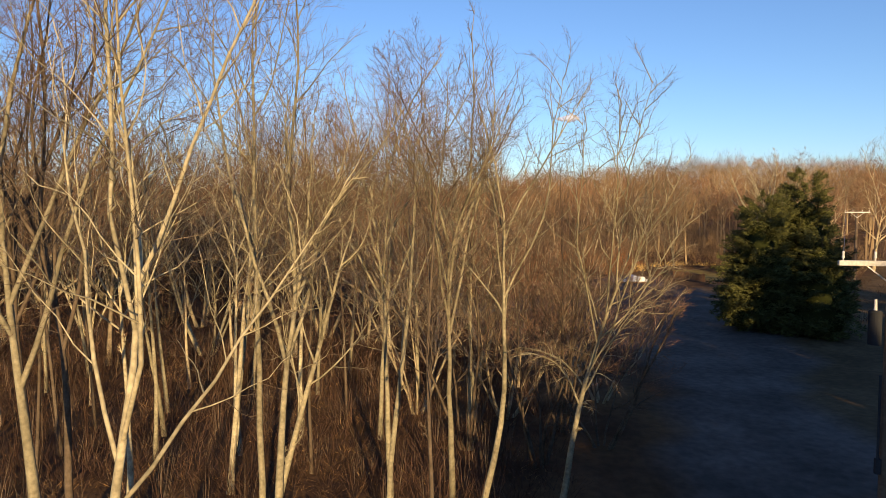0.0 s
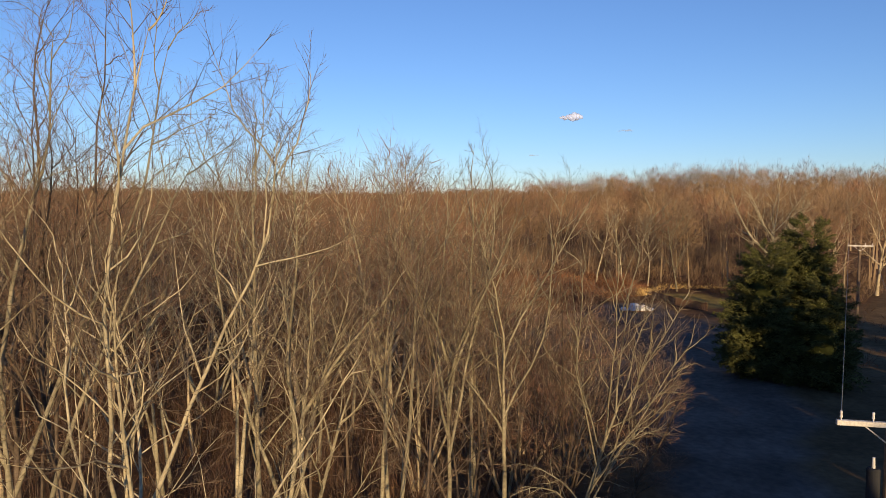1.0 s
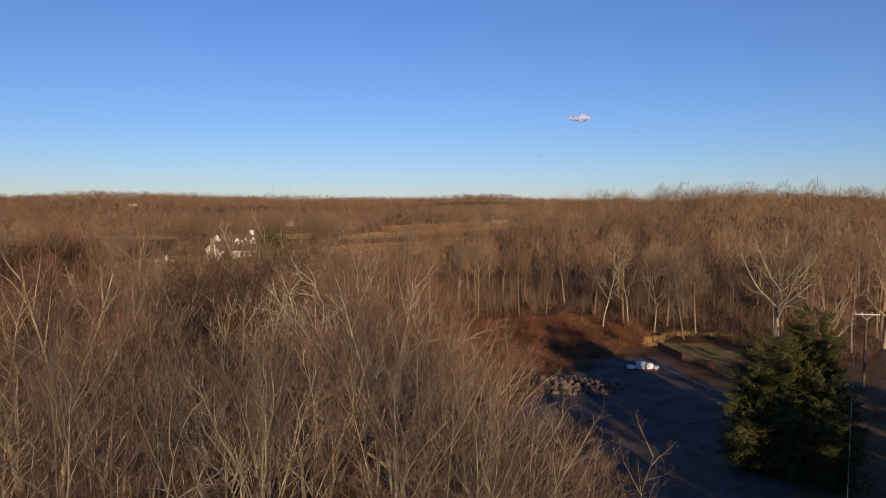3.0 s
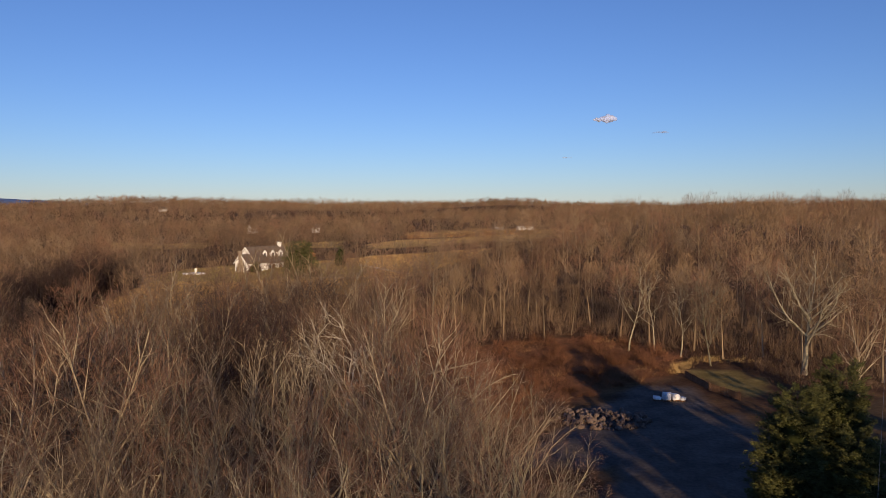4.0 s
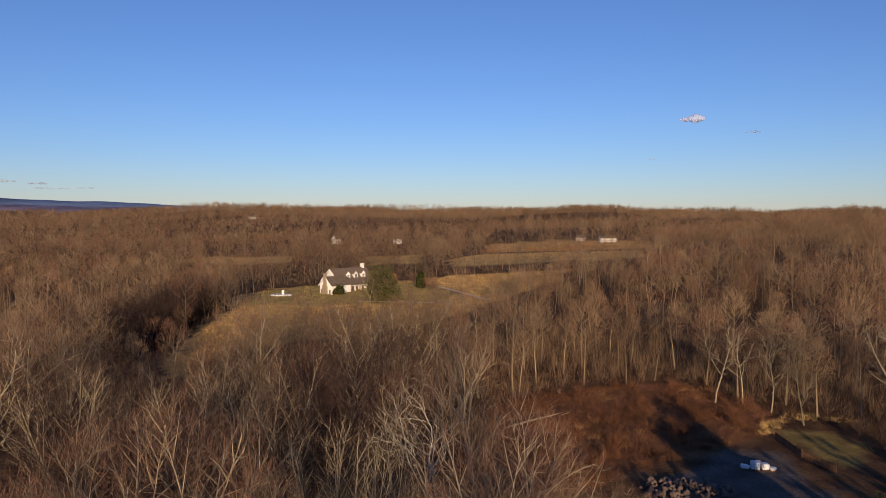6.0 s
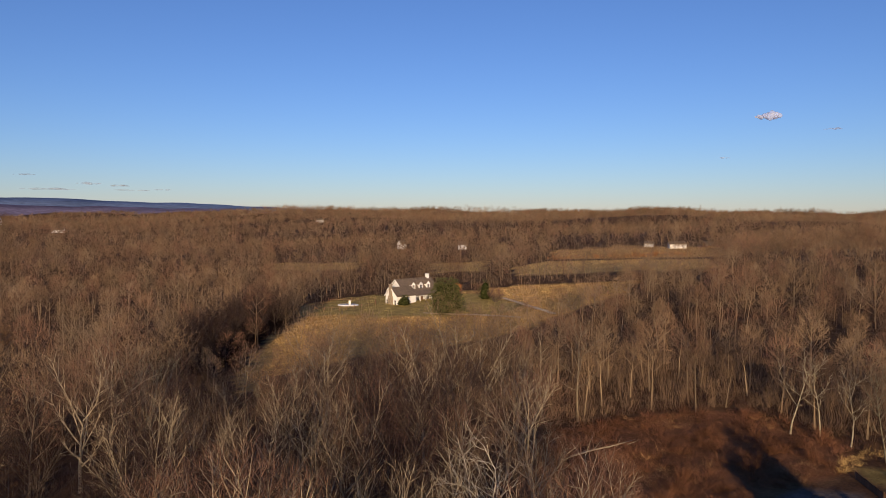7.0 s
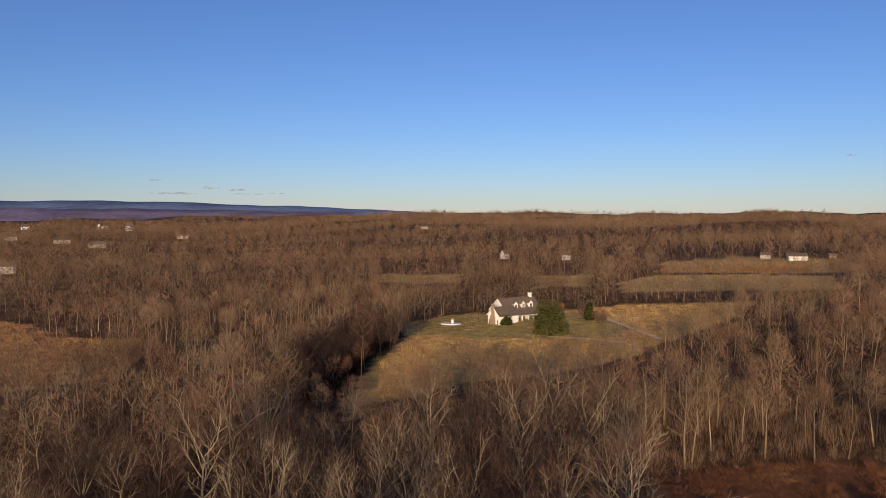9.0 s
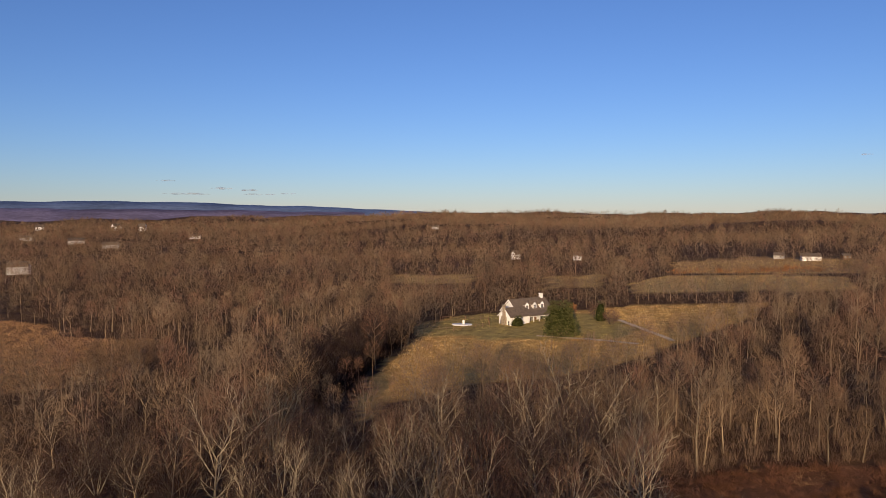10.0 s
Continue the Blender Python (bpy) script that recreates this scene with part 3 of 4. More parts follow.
def far_woods(name, label, r0, r1, spacing, forms, girth, seed, a0=-60, a1=38, tries=60000, scale=(0.8, 1.1), pale=0.5, tone=1.0):
    rng = random.Random(seed)
    kinds = [tree_arrays(seed * 20 + k, rng.uniform(11.5, 15), girth, dict(forms[k % len(forms)], wide=forms[k % len(forms)]["wide"] * rng.uniform(0.85, 1.2))) for k in range(14)]
    kinds = [(w[0][w[1].ravel()], f[0][f[1].ravel()]) for w, f in kinds]
    tris, tints = [], []
    for x, y in scatter(rng, r0, r1, spacing, a0, a1, tries):
        tall = (x < -122 and 140 < y < 215) or (x > -25 and y < 150)
        wood, fine = kinds[rng.choice((2, 6, 10)) if tall and r0 < 200 else rng.randrange(14)]
        # groves of taller and lower trees
        grove = 1 + 0.1 * math.sin(x * 0.031 + 2.2 * math.sin(y * 0.017)) * math.sin(y * 0.027 + 1.0)
        a, s = rng.uniform(0, 6.28), rng.uniform(*scale) * grove * ((0.76 if math.hypot(x, y) > (150 if x < -25 else 172) else 1.05) if -62 < x < 14 and 112 < y < 215 else 0.62 if -0.70 < x / y < -0.52 and math.hypot(x, y) < 168 else 1)
        rot = np.array([[math.cos(a), -math.sin(a), 0], [math.sin(a), math.cos(a), 0], [0, 0, 1]]) * s
        tris.append(np.concatenate([fine, wood]) @ rot.T + np.array([x, y, float(land(x, y))]))
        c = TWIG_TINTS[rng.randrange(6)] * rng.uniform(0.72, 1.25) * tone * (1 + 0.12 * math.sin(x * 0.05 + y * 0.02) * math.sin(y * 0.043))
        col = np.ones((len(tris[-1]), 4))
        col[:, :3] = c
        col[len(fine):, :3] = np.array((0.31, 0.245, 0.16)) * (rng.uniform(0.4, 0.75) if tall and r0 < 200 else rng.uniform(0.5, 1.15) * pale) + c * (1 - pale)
        tints.append(col)
    v = np.concatenate(tris)
    return tagged(tri_mesh(name, v, np.arange(len(v)), WOODS, tint=np.concatenate(tints)), label, "woods", kind="stuff")


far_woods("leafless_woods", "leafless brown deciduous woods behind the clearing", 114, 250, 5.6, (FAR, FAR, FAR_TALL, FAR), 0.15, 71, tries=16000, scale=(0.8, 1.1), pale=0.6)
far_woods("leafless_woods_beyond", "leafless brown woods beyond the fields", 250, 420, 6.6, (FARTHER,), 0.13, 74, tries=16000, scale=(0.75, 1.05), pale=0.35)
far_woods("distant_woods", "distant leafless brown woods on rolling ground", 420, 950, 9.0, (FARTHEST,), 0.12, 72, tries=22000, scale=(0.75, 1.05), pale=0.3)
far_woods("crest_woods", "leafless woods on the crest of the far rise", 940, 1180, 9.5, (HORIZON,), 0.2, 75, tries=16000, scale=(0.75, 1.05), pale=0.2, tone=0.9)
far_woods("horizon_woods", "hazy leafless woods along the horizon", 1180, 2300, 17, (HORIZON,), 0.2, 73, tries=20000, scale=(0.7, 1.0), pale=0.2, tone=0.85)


# ---- brush and saplings ----
def brush(name, label, poly, n, height, mat, seed, blades=12, spread=0.5, thick=0.03, keep=None):
    rs = np.random.RandomState(seed)
    xs, ys = [p[0] for p in poly], [p[1] for p in poly]
    x, y = rs.uniform(min(xs), max(xs), n), rs.uniform(min(ys), max(ys), n)
    good = inside(poly, x, y)
    if keep:
        good &= keep(x, y)
    x, y = x[good], y[good]
    z, swell = land(x, y), 0.75 + 0.45 * np.sin(x * 0.8 + 1.5 * np.sin(y * 0.5)) * np.sin(y * 0.7 + seed)
    hh = height * rs.uniform(0.5, 1.2, len(x)) * swell
    x, y, z, hh = (np.repeat(q[:, None], blades, 1).ravel() for q in (x, y, z, hh))
    m = len(x)
    a, r, b = rs.uniform(0, 6.28, m), spread * np.sqrt(rs.uniform(0, 1, m)), rs.uniform(0, 6.28, m)
    px, py, z0 = x + 0.5 * r * np.cos(a), y + 0.5 * r * np.sin(a), z - 0.1 + rs.uniform(0, 0.4, m) * hh
    ox, oy = thick * np.cos(b), thick * np.sin(b)
    tip = np.stack([x + 1.6 * r * np.cos(a), y + 1.6 * r * np.sin(a), z0 + hh * rs.uniform(0.4, 0.75, m)], 1)
    V = np.stack([np.stack([px - ox, py - oy, z0], 1), np.stack([px + ox, py + oy, z0], 1), tip], 1)
    return tagged(tri_mesh(name, V, np.arange(m * 3), mat), label, "brush", kind="stuff")


def off_gravel(x, y):
    return ~inside(GRAVEL, x, y)


brush("red_brush", "red-brown winter brush filling the clearing", RED, 5200, 1.1, BRUSH, 81, 16, 0.9, 0.016, keep=off_gravel)
brush("red_shrubs", "taller red-brown bushes standing in the brush", RED, 760, 2.1, BRUSH, 94, 80, 1.1, 0.018, keep=lambda x, y: off_gravel(x, y) & (np.sin(x * 0.45 + 1) * np.sin(y * 0.4) > -0.25))
brush("field_grass", "dry golden grass standing in the field", FIELD, 60000, 0.45, TAN, 85, 5, 0.45, 0.035, keep=lambda x, y: ~inside(YARD, x, y))
brush("lawn_grass", "short green-brown grass on the house lawn", YARD, 16000, 0.3, LAWNGRASS, 97, 6, 0.5, 0.035)
brush("far_field_grass", "dry golden grass in the far fields", [(-190, 345), (-140, 358), (-50, 470), (70, 545), (70, 430), (60, 280), (-36, 280), (-112, 290), (-160, 280)], 60000, 0.6, TAN, 86, 4, 0.7, 0.06, keep=lambda x, y: inside(MID_1, x, y) | inside(MID_2, x, y) | inside(MID_3, x, y) | inside(FARM, x, y))
brush("tan_grass_in_brush", "patches of dry tan grass in the red brush", RED, 2400, 1.1, REED, 90, 12, 0.8, 0.02, keep=lambda x, y: (np.sin(x * 0.3) + np.sin(y * 0.27 + 1) > 0.5) & off_gravel(x, y))
brush("dark_thicket", "tangled thicket, the wood's shade put into its dark colour", THICKET, 4200, 6.5, SHADEBRUSH, 91, 14, 1.8, 0.045)
brush("russet_brush", "russet-leaved shrubs along the far field", [(-46, 404), (-20, 420), (14, 440), (30, 440), (34, 404), (0, 400), (-36, 396)], 600, 3.4, RUST, 88, 12, 1.6, 0.08, keep=lambda x, y: np.sin(x * 0.2) * np.sin(y * 0.17) > -0.1)
brush("lawn_edge_grass", "tall dry tan grass edging the lawn", [(26.5, 98), (28, 103), (33, 108.5), (40, 108.5), (42, 106), (33, 106), (28.5, 99)], 900, 0.9, TAN, 89, 8, 0.5, 0.02)
brush("marsh_reeds", "tan dry reeds in the open marsh", MARSH, 11000, 1.4, REED, 82, 7, 1.4, 0.05)
brush("undergrowth", "thin saplings and undergrowth between the trunks", [(-45, 12), (-30, 60), (-8, 72), (2, 70), (6, 40), (4, 16), (-6, 9)], 1500, 3.4, NEARTWIG, 83, 7, 0.4, 0.008, keep=lambda x, y: wooded(x, y) & (np.hypot(x, y) > 9))
brush("near_bramble", "dense dark brown undergrowth on the forest floor", [(-30, 14), (-34, 46), (4, 46), (5, 22), (0, 18), (-8, 14)], 2600, 2.2, UNDER, 96, 12, 0.8, 0.011, keep=wooded)
brush("bramble", "dense brown undergrowth between the trees", [(-120, 70), (-90, 150), (-60, 110), (-20, 130), (30, 140), (60, 110), (44, 84), (30, 110), (20, 124), (-12, 108), (-14, 74), (2, 70), (4, 40), (-20, 40), (-60, 40)], 13000, 2.4, UNDER, 84, 9, 1.3, 0.028, keep=wooded)
brush("sapling_thicket", "twiggy saplings and bushes under the trees behind the clearing", [(-30, 112), (-8, 108), (4, 119), (20, 125), (32, 112), (42, 108), (70, 112), (60, 150), (0, 160), (-40, 140)], 3600, 5.2, TWIG, 95, 16, 1.0, 0.016, keep=wooded)
brush("lane_scrub", "bare brown scrub under the big tree", [(41, 92), (40, 108), (60, 114), (66, 104), (52, 90)], 420, 3.0, TWIG, 98, 16, 1.0, 0.016)
brush("wood_edge_brush", "brown brush along the edges of the fields", [(-250, 90), (-230, 190), (-170, 240), (-160, 300), (-60, 310), (40, 320), (90, 260), (30, 140), (-60, 110), (-110, 70)], 15000, 4.2, TWIG, 87, 8, 1.5, 0.03, keep=wooded)


# ---- evergreens ----
def evergreen(seed, height, radius, boughs, sprays=40, name="evergreen_tree", label="", at=None, blunt=0.75, leaf=0.55, ragged=1.0):
    """Tiers of boughs that carry drooping sprays round an added shade-dark core, with a short trunk."""
    rs = np.random.RandomState(seed)
    root = new(name)
    V, F = [], []
    tube(V, F, [Vector((0, 0, -0.7)), Vector((0.05, 0, height * 0.3)), Vector((0, 0, height * 0.9))], [radius * 0.07, radius * 0.05], 8)
    link_mesh("trunk", V, F, DARKBARK, root, smooth=True)

    def span(f, a):
        return radius * (1 - f) ** blunt * np.minimum(1.0, 0.62 + f * 3) * (0.85 + 0.16 * np.sin(3 * a + seed + 5 * f) + 0.12 * np.sin(7 * a - 9 * f + seed))

    # opaque dark core, added to block light and stand for inner shade
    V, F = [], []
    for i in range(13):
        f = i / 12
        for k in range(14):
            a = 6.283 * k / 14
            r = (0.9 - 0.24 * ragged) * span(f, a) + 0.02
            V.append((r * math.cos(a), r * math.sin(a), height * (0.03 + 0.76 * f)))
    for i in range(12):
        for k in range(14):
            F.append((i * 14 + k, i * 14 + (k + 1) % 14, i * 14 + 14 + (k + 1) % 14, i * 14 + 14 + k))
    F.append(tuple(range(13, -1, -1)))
    link_mesh("inner_foliage", V, F, SHADECORE, root, "added dark core that stands for shade inside the foliage", smooth=True)
    f = np.minimum(1 - rs.uniform(0, 1, boughs) ** 0.62, 0.985)
    a = np.arange(boughs) * 2.4 + rs.uniform(-0.3, 0.3, boughs)
    size = span(f, a) * (1 + ragged * rs.uniform(-0.18, 0.12, boughs))
    out = np.stack([np.cos(a), np.sin(a), rs.uniform(-0.05, 0.25, boughs) + 0.5 * f * ragged], 1)
    side = np.stack([-np.sin(a), np.cos(a), 0 * a], 1)
    # sprays sit along the outer half of each bough and hang a little
    t = rs.uniform(0.5, 1.0, (boughs, sprays))
    across = rs.normal(0, 0.16, (boughs, sprays)) * (1.15 - t) * 1.6
    reach_out = (size[:, None] * t)[..., None]
    o = np.stack([0 * f, 0 * f, height * (0.02 + 0.93 * f)], 1)[:, None] + out[:, None] * reach_out + side[:, None] * (across * size[:, None])[..., None]
    o[..., 2] += rs.normal(0, 0.1, t.shape) - 0.25 * size[:, None] * t ** 2 * (1 - f[:, None])
    way = out[:, None] * rs.uniform(0.2, 1.0, t.shape)[..., None] + side[:, None] * rs.uniform(-0.9, 0.9, t.shape)[..., None]
    way[..., 2] += rs.uniform(-0.55, 0.5, t.shape)
    o, way = o.reshape(-1, 3), unit(way.reshape(-1, 3))
    ln = leaf * rs.uniform(0.6, 1.3, len(o)) * np.repeat(1 - 0.4 * f, sprays)
    tri_mesh("foliage", *slivers(rs, o, way, ln, ln * 0.15), NEEDLE, root, "olive-green needle sprays")
    tagged(root, label or "full olive-green evergreen tree", "evergreen", "evergreens")
    if at:
        root.location = (at[0], at[1], float(land(*at)))
    return root


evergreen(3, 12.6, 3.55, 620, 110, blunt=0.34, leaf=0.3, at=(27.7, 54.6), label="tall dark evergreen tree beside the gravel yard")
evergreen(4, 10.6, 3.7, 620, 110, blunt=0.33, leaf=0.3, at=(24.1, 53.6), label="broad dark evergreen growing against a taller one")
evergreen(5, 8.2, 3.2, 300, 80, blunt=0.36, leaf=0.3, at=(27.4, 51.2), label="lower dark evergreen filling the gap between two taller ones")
# unseen evergreens, added out of view to shade the yard, pole and conifers
shade_spruce = evergreen(6, 17.5, 5.0, 100, 35, leaf=0.9, at=(17.5, -4.0), label="tall dark evergreen, added out of view to cast shade")
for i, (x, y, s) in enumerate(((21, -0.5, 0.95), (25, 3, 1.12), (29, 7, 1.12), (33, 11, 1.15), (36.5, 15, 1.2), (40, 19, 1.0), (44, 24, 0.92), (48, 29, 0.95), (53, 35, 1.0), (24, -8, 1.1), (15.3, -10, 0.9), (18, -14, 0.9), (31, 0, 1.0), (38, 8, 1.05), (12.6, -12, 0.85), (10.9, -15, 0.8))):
    copy_thing(shade_spruce, Matrix.LocRotScale((x, y, float(land(x, y))), Euler((0, 0, i * 1.3)), (s, s, s)))
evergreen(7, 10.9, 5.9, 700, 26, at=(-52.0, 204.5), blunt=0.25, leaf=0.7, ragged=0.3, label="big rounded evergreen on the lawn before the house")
evergreen(8, 7.2, 2.2, 60, 40, at=(-45.5, 231), blunt=0.3, leaf=0.5, ragged=0.3, label="columnar evergreen beside the drive")
evergreen(9, 3.6, 2.7, 60, 40, name="evergreen_shrub", at=(-69.0, 216.0), blunt=0.45, leaf=0.4, ragged=0.3, label="round clipped evergreen shrub by the house")
brush("forest_floor_grass", "tufts of dry grass and leaves on the forest floor", [(-30, 12), (-30, 44), (2, 44), (5, 18), (0, 10), (-10, 8)], 4200, 0.45, REED, 93, 5, 0.5, 0.012, keep=wooded)
brush("verge_scrub", "low dark scrub along the road verge", [(26, 62), (31, 80), (44, 84), (56, 92), (110, 170), (130, 165), (70, 60), (40, 40), (34, 58)], 2600, 1.3, UNDER, 92, 9, 0.9, 0.02)


# ---- the white house ----
def gable_walls(bm, x0, x1, y0, y1, z0, eave, ridge):
    """Walls of a block whose ridge runs along x, with both gables."""
    ym = (y0 + y1) / 2
    prof = [(y0, z0), (y1, z0), (y1, eave), (ym, ridge), (y0, eave)]
    a = [bm.verts.new((x0, y, z)) for y, z in prof]
    b = [bm.verts.new((x1, y, z)) for y, z in prof]
    bm.faces.new(a[::-1]), bm.faces.new(b)
    for i in range(5):
        if i not in (2, 3):
            bm.faces.new((a[i], a[(i + 1) % 5], b[(i + 1) % 5], b[i]))


def gable_roof(bm, x0, x1, y0, y1, eave, ridge, over=0.4, t=0.22):
    """Two slabs with thickness that meet at the ridge."""
    ym = (y0 + y1) / 2
    for ye, sgn in ((y0, -1), (y1, 1)):
        drop = (ridge - eave) / abs(ym - ye) * over
        prof = [(ye + sgn * over, eave - drop + 0.03), (ym, ridge + 0.03), (ym, ridge + t + 0.03), (ye + sgn * over, eave - drop + t + 0.03)]
        a = [bm.verts.new((x0 - over, y, z)) for y, z in prof]
        b = [bm.verts.new((x1 + over, y, z)) for y, z in prof]
        bm.faces.new(a[::-1]), bm.faces.new(b)
        for i in range(4):
            bm.faces.new((a[i], a[(i + 1) % 4], b[(i + 1) % 4], b[i]))


def window(parent, x, z, w, h, face_y, axis="y", sgn=-1):
    """A sash window: frame proud of the wall, pane, muntins, sill."""
    def placed(bm):
        if axis == "x":
            bmesh.ops.transform(bm, matrix=Matrix.Translation((face_y, x, 0)) @ Matrix.Rotation(radians(90 if sgn > 0 else -90), 4, "Z"), verts=bm.verts)
        else:
            bmesh.ops.transform(bm, matrix=Matrix.Translation((x, face_y, 0)), verts=bm.verts)
        return bm
    bm = bmesh.new()
    for a, b, c, d in ((-w / 2 - 0.1, -w / 2, z, z + h), (w / 2, w / 2 + 0.1, z, z + h), (-w / 2 - 0.1, w / 2 + 0.1, z + h, z + h + 0.12)):
        box(bm, a, b, -0.07, 0.0, c, d)
    fr = part("window", placed(bm), TRIM, parent)
    bm = bmesh.new()
    box(bm, -w / 2, w / 2, -0.02, 0.0, z, z + h)
    part("pane", placed(bm), GLASS, fr, "dark window glass")
    bm = bmesh.new()
    box(bm, -0.025, 0.025, -0.045, -0.022, z, z + h)
    box(bm, -w / 2, w / 2, -0.05, -0.022, z + h / 2 - 0.03, z + h / 2 + 0.03)
    part("muntin", placed(bm), TRIM, fr)
    bm = bmesh.new()
    box(bm, -w / 2 - 0.15, w / 2 + 0.15, -0.12, 0.0, z - 0.09, z)
    part("sill", placed(bm), TRIM, fr)


def white_house():
    root = tagged(new("white_house"), "white clapboard house with grey-brown shingle roof, three dormers and porch", "house")
    L, D, E, R = 15.0, 8.6, 3.9, 7.7
    bm = bmesh.new()
    gable_walls(bm, 0, L, 0, D, -1.2, E, R)
    part("wall", bm, SIDING, root)
    bm = bmesh.new()
    gable_roof(bm, 0, L, 0, D, E, R)
    part("roof", bm, ROOF, root)
    for y0, y1, s in ((0 - 0.42, D / 2, 1), (D + 0.42, D / 2, -1)):
        bm = bmesh.new()
        rod(bm, (-0.45, y0, E - 0.28), (-0.45, y1, R + 0.08), 0.2, n=4)
        part("rake_board", bm, TRIM, root)
    # porch along the front
    bm = bmesh.new()
    box(bm, 2.2, L, -2.4, 0, -1.0, 0.25)
    part("porch_floor", bm, STONE, root, "stone porch base")
    bm = bmesh.new()
    v = [bm.verts.new(p) for p in ((2.0, -2.75, 2.75), (L + 0.4, -2.75, 2.75), (L + 0.4, 0.0, E + 0.15), (2.0, 0.0, E + 0.15), (2.0, -2.75, 2.93), (L + 0.4, -2.75, 2.93), (L + 0.4, 0.0, E + 0.36), (2.0, 0.0, E + 0.36))]
    for f in ((0, 1, 2, 3), (4, 5, 6, 7), (0, 1, 5, 4), (1, 2, 6, 5), (2, 3, 7, 6), (3, 0, 4, 7)):
        bm.faces.new([v[i] for i in f])
    part("porch_roof", bm, ROOF, root)
    bm = bmesh.new()
    box(bm, 2.2, L, -2.55, -2.35, 2.5, 2.8)
    part("porch_beam", bm, TRIM, root)
    for i in range(6):
        bm = bmesh.new()
        x = 2.4 + i * (L - 2.7) / 5
        box(bm, x - 0.11, x + 0.11, -2.56, -2.34, 0.25, 2.5)
        box(bm, x - 0.16, x + 0.16, -2.61, -2.29, 0.25, 0.45)
        part("porch_post", bm, TRIM, root)
    for x in (3.8, 5.9, 10.4, 13.0):
        window(root, x, 0.9, 1.0, 1.5, 0.0)
    bm = bmesh.new()
    box(bm, 7.1, 8.1, -0.06, 0, 0.25, 2.35)
    part("front_door", bm, FENCE, root, "brown front door")
    # dormers
    for x in (4.6, 7.9, 11.2):
        dm = bmesh.new()
        v = [dm.verts.new(p) for p in ((x - 0.85, 0.7, 4.2), (x + 0.85, 0.7, 4.2), (x + 0.85, 0.7, 6.1), (x, 0.7, 7.0), (x - 0.85, 0.7, 6.1),
                                       (x - 0.85, 3.2, 6.1), (x + 0.85, 3.2, 6.1), (x, 3.9, 7.0), (x - 0.85, 1.2, 4.2), (x + 0.85, 1.2, 4.2))]
        for f in ((0, 1, 2, 3, 4), (1, 9, 6, 2), (0, 4, 5, 8)):
            dm.faces.new([v[i] for i in f])
        d = part("dormer", dm, SIDING, root)
        dr = bmesh.new()
        gable_roof(dr, -1.3, 1.75, -0.85, 0.85, 6.1, 7.0, 0.18, 0.12)
        bmesh.ops.transform(dr, matrix=Matrix.Translation((x, 2.2, 0)) @ Matrix.Rotation(radians(90), 4, "Z"), verts=dr.verts)
        part("dormer_roof", dr, ROOF, d)
        window(root, x, 4.6, 0.85, 1.3, 0.695)
    # white chimney at the far end
    bm = bmesh.new()
    box(bm, L - 1.7, L - 0.8, D / 2 - 0.5, D / 2 + 0.5, R - 0.8, R + 1.3)
    box(bm, L - 1.8, L - 0.7, D / 2 - 0.6, D / 2 + 0.6, R + 1.15, R + 1.42)
    part("chimney", bm, TRIM, root, "white-painted chimney")
    # wing at the near end
    bm = bmesh.new()
    gable_walls(bm, -5.4, 2.6, -3.0, 3.0, -1.4, 3.3, 5.8)
    w = part("wing", bm, SIDING, root)
    bm = bmesh.new()
    gable_roof(bm, -5.4, 2.6, -3.0, 3.0, 3.3, 5.8, 0.3, 0.2)
    part("wing_roof", bm, ROOF, w)
    for y0 in (-3.3, 3.3):
        bm = bmesh.new()
        rod(bm, (-5.76, y0, 3.05), (-5.76, 0.0, 5.88), 0.17, n=4)
        part("wing_rake", bm, TRIM, w)
    bm = bmesh.new()
    box(bm, -6.1, -5.4, -1.0, 1.0, -1.4, 3.2)
    box(bm, -6.0, -5.4, -0.55, 0.55, 3.2, 7.0)
    box(bm, -6.1, -5.3, -0.65, 0.65, 6.85, 7.1)
    part("stone_chimney", bm, STONE, root, "tan field-stone chimney", bevel=0.04)
    for y in (-2.1, 2.1):
        window(root, y, 0.4, 0.8, 1.5, -5.4, "x", -1)
    for x in (-3.6, -0.8):
        window(root, x, 0.4, 0.8, 1.5, -3.0)
    window(root, D / 2, 3.6, 0.9, 1.3, 0.0, "x", -1)
    return root


house = white_house()
ang = radians(57)
ux, uy = math.cos(ang), math.sin(ang)
# ridge end stands over (-76, 224)
hx, hy = -74.5 + uy * 4.3, 224 - ux * 4.3
house.matrix_basis = pose(hx, hy, 5.5, 0, 0, math.degrees(ang))


def far_house(name, label, x, y, turn, L, D, E, R, wall, stand=None, windows=2):
    root = tagged(new(name), label, "house", "distant houses")
    bm = bmesh.new()
    gable_walls(bm, -L / 2, L / 2, -D / 2, D / 2, -1.5, E, R)
    part("wall", bm, wall, root)
    bm = bmesh.new()
    gable_roof(bm, -L / 2, L / 2, -D / 2, D / 2, E, R, 0.4, 0.25)
    part("roof", bm, ROOF, root)
    for i in range(windows):
        window(root, (i + 0.5) * L / windows - L / 2, 1.0, 0.75, 1.1, -D / 2)
        if E > 4:
            window(root, (i + 0.5) * L / windows - L / 2, 3.5, 0.75, 1.1, -D / 2)
    z = float(land(x, y)) if stand is None else stand
    root.matrix_basis = pose(x, y, z, 0, 0, turn)
    return root


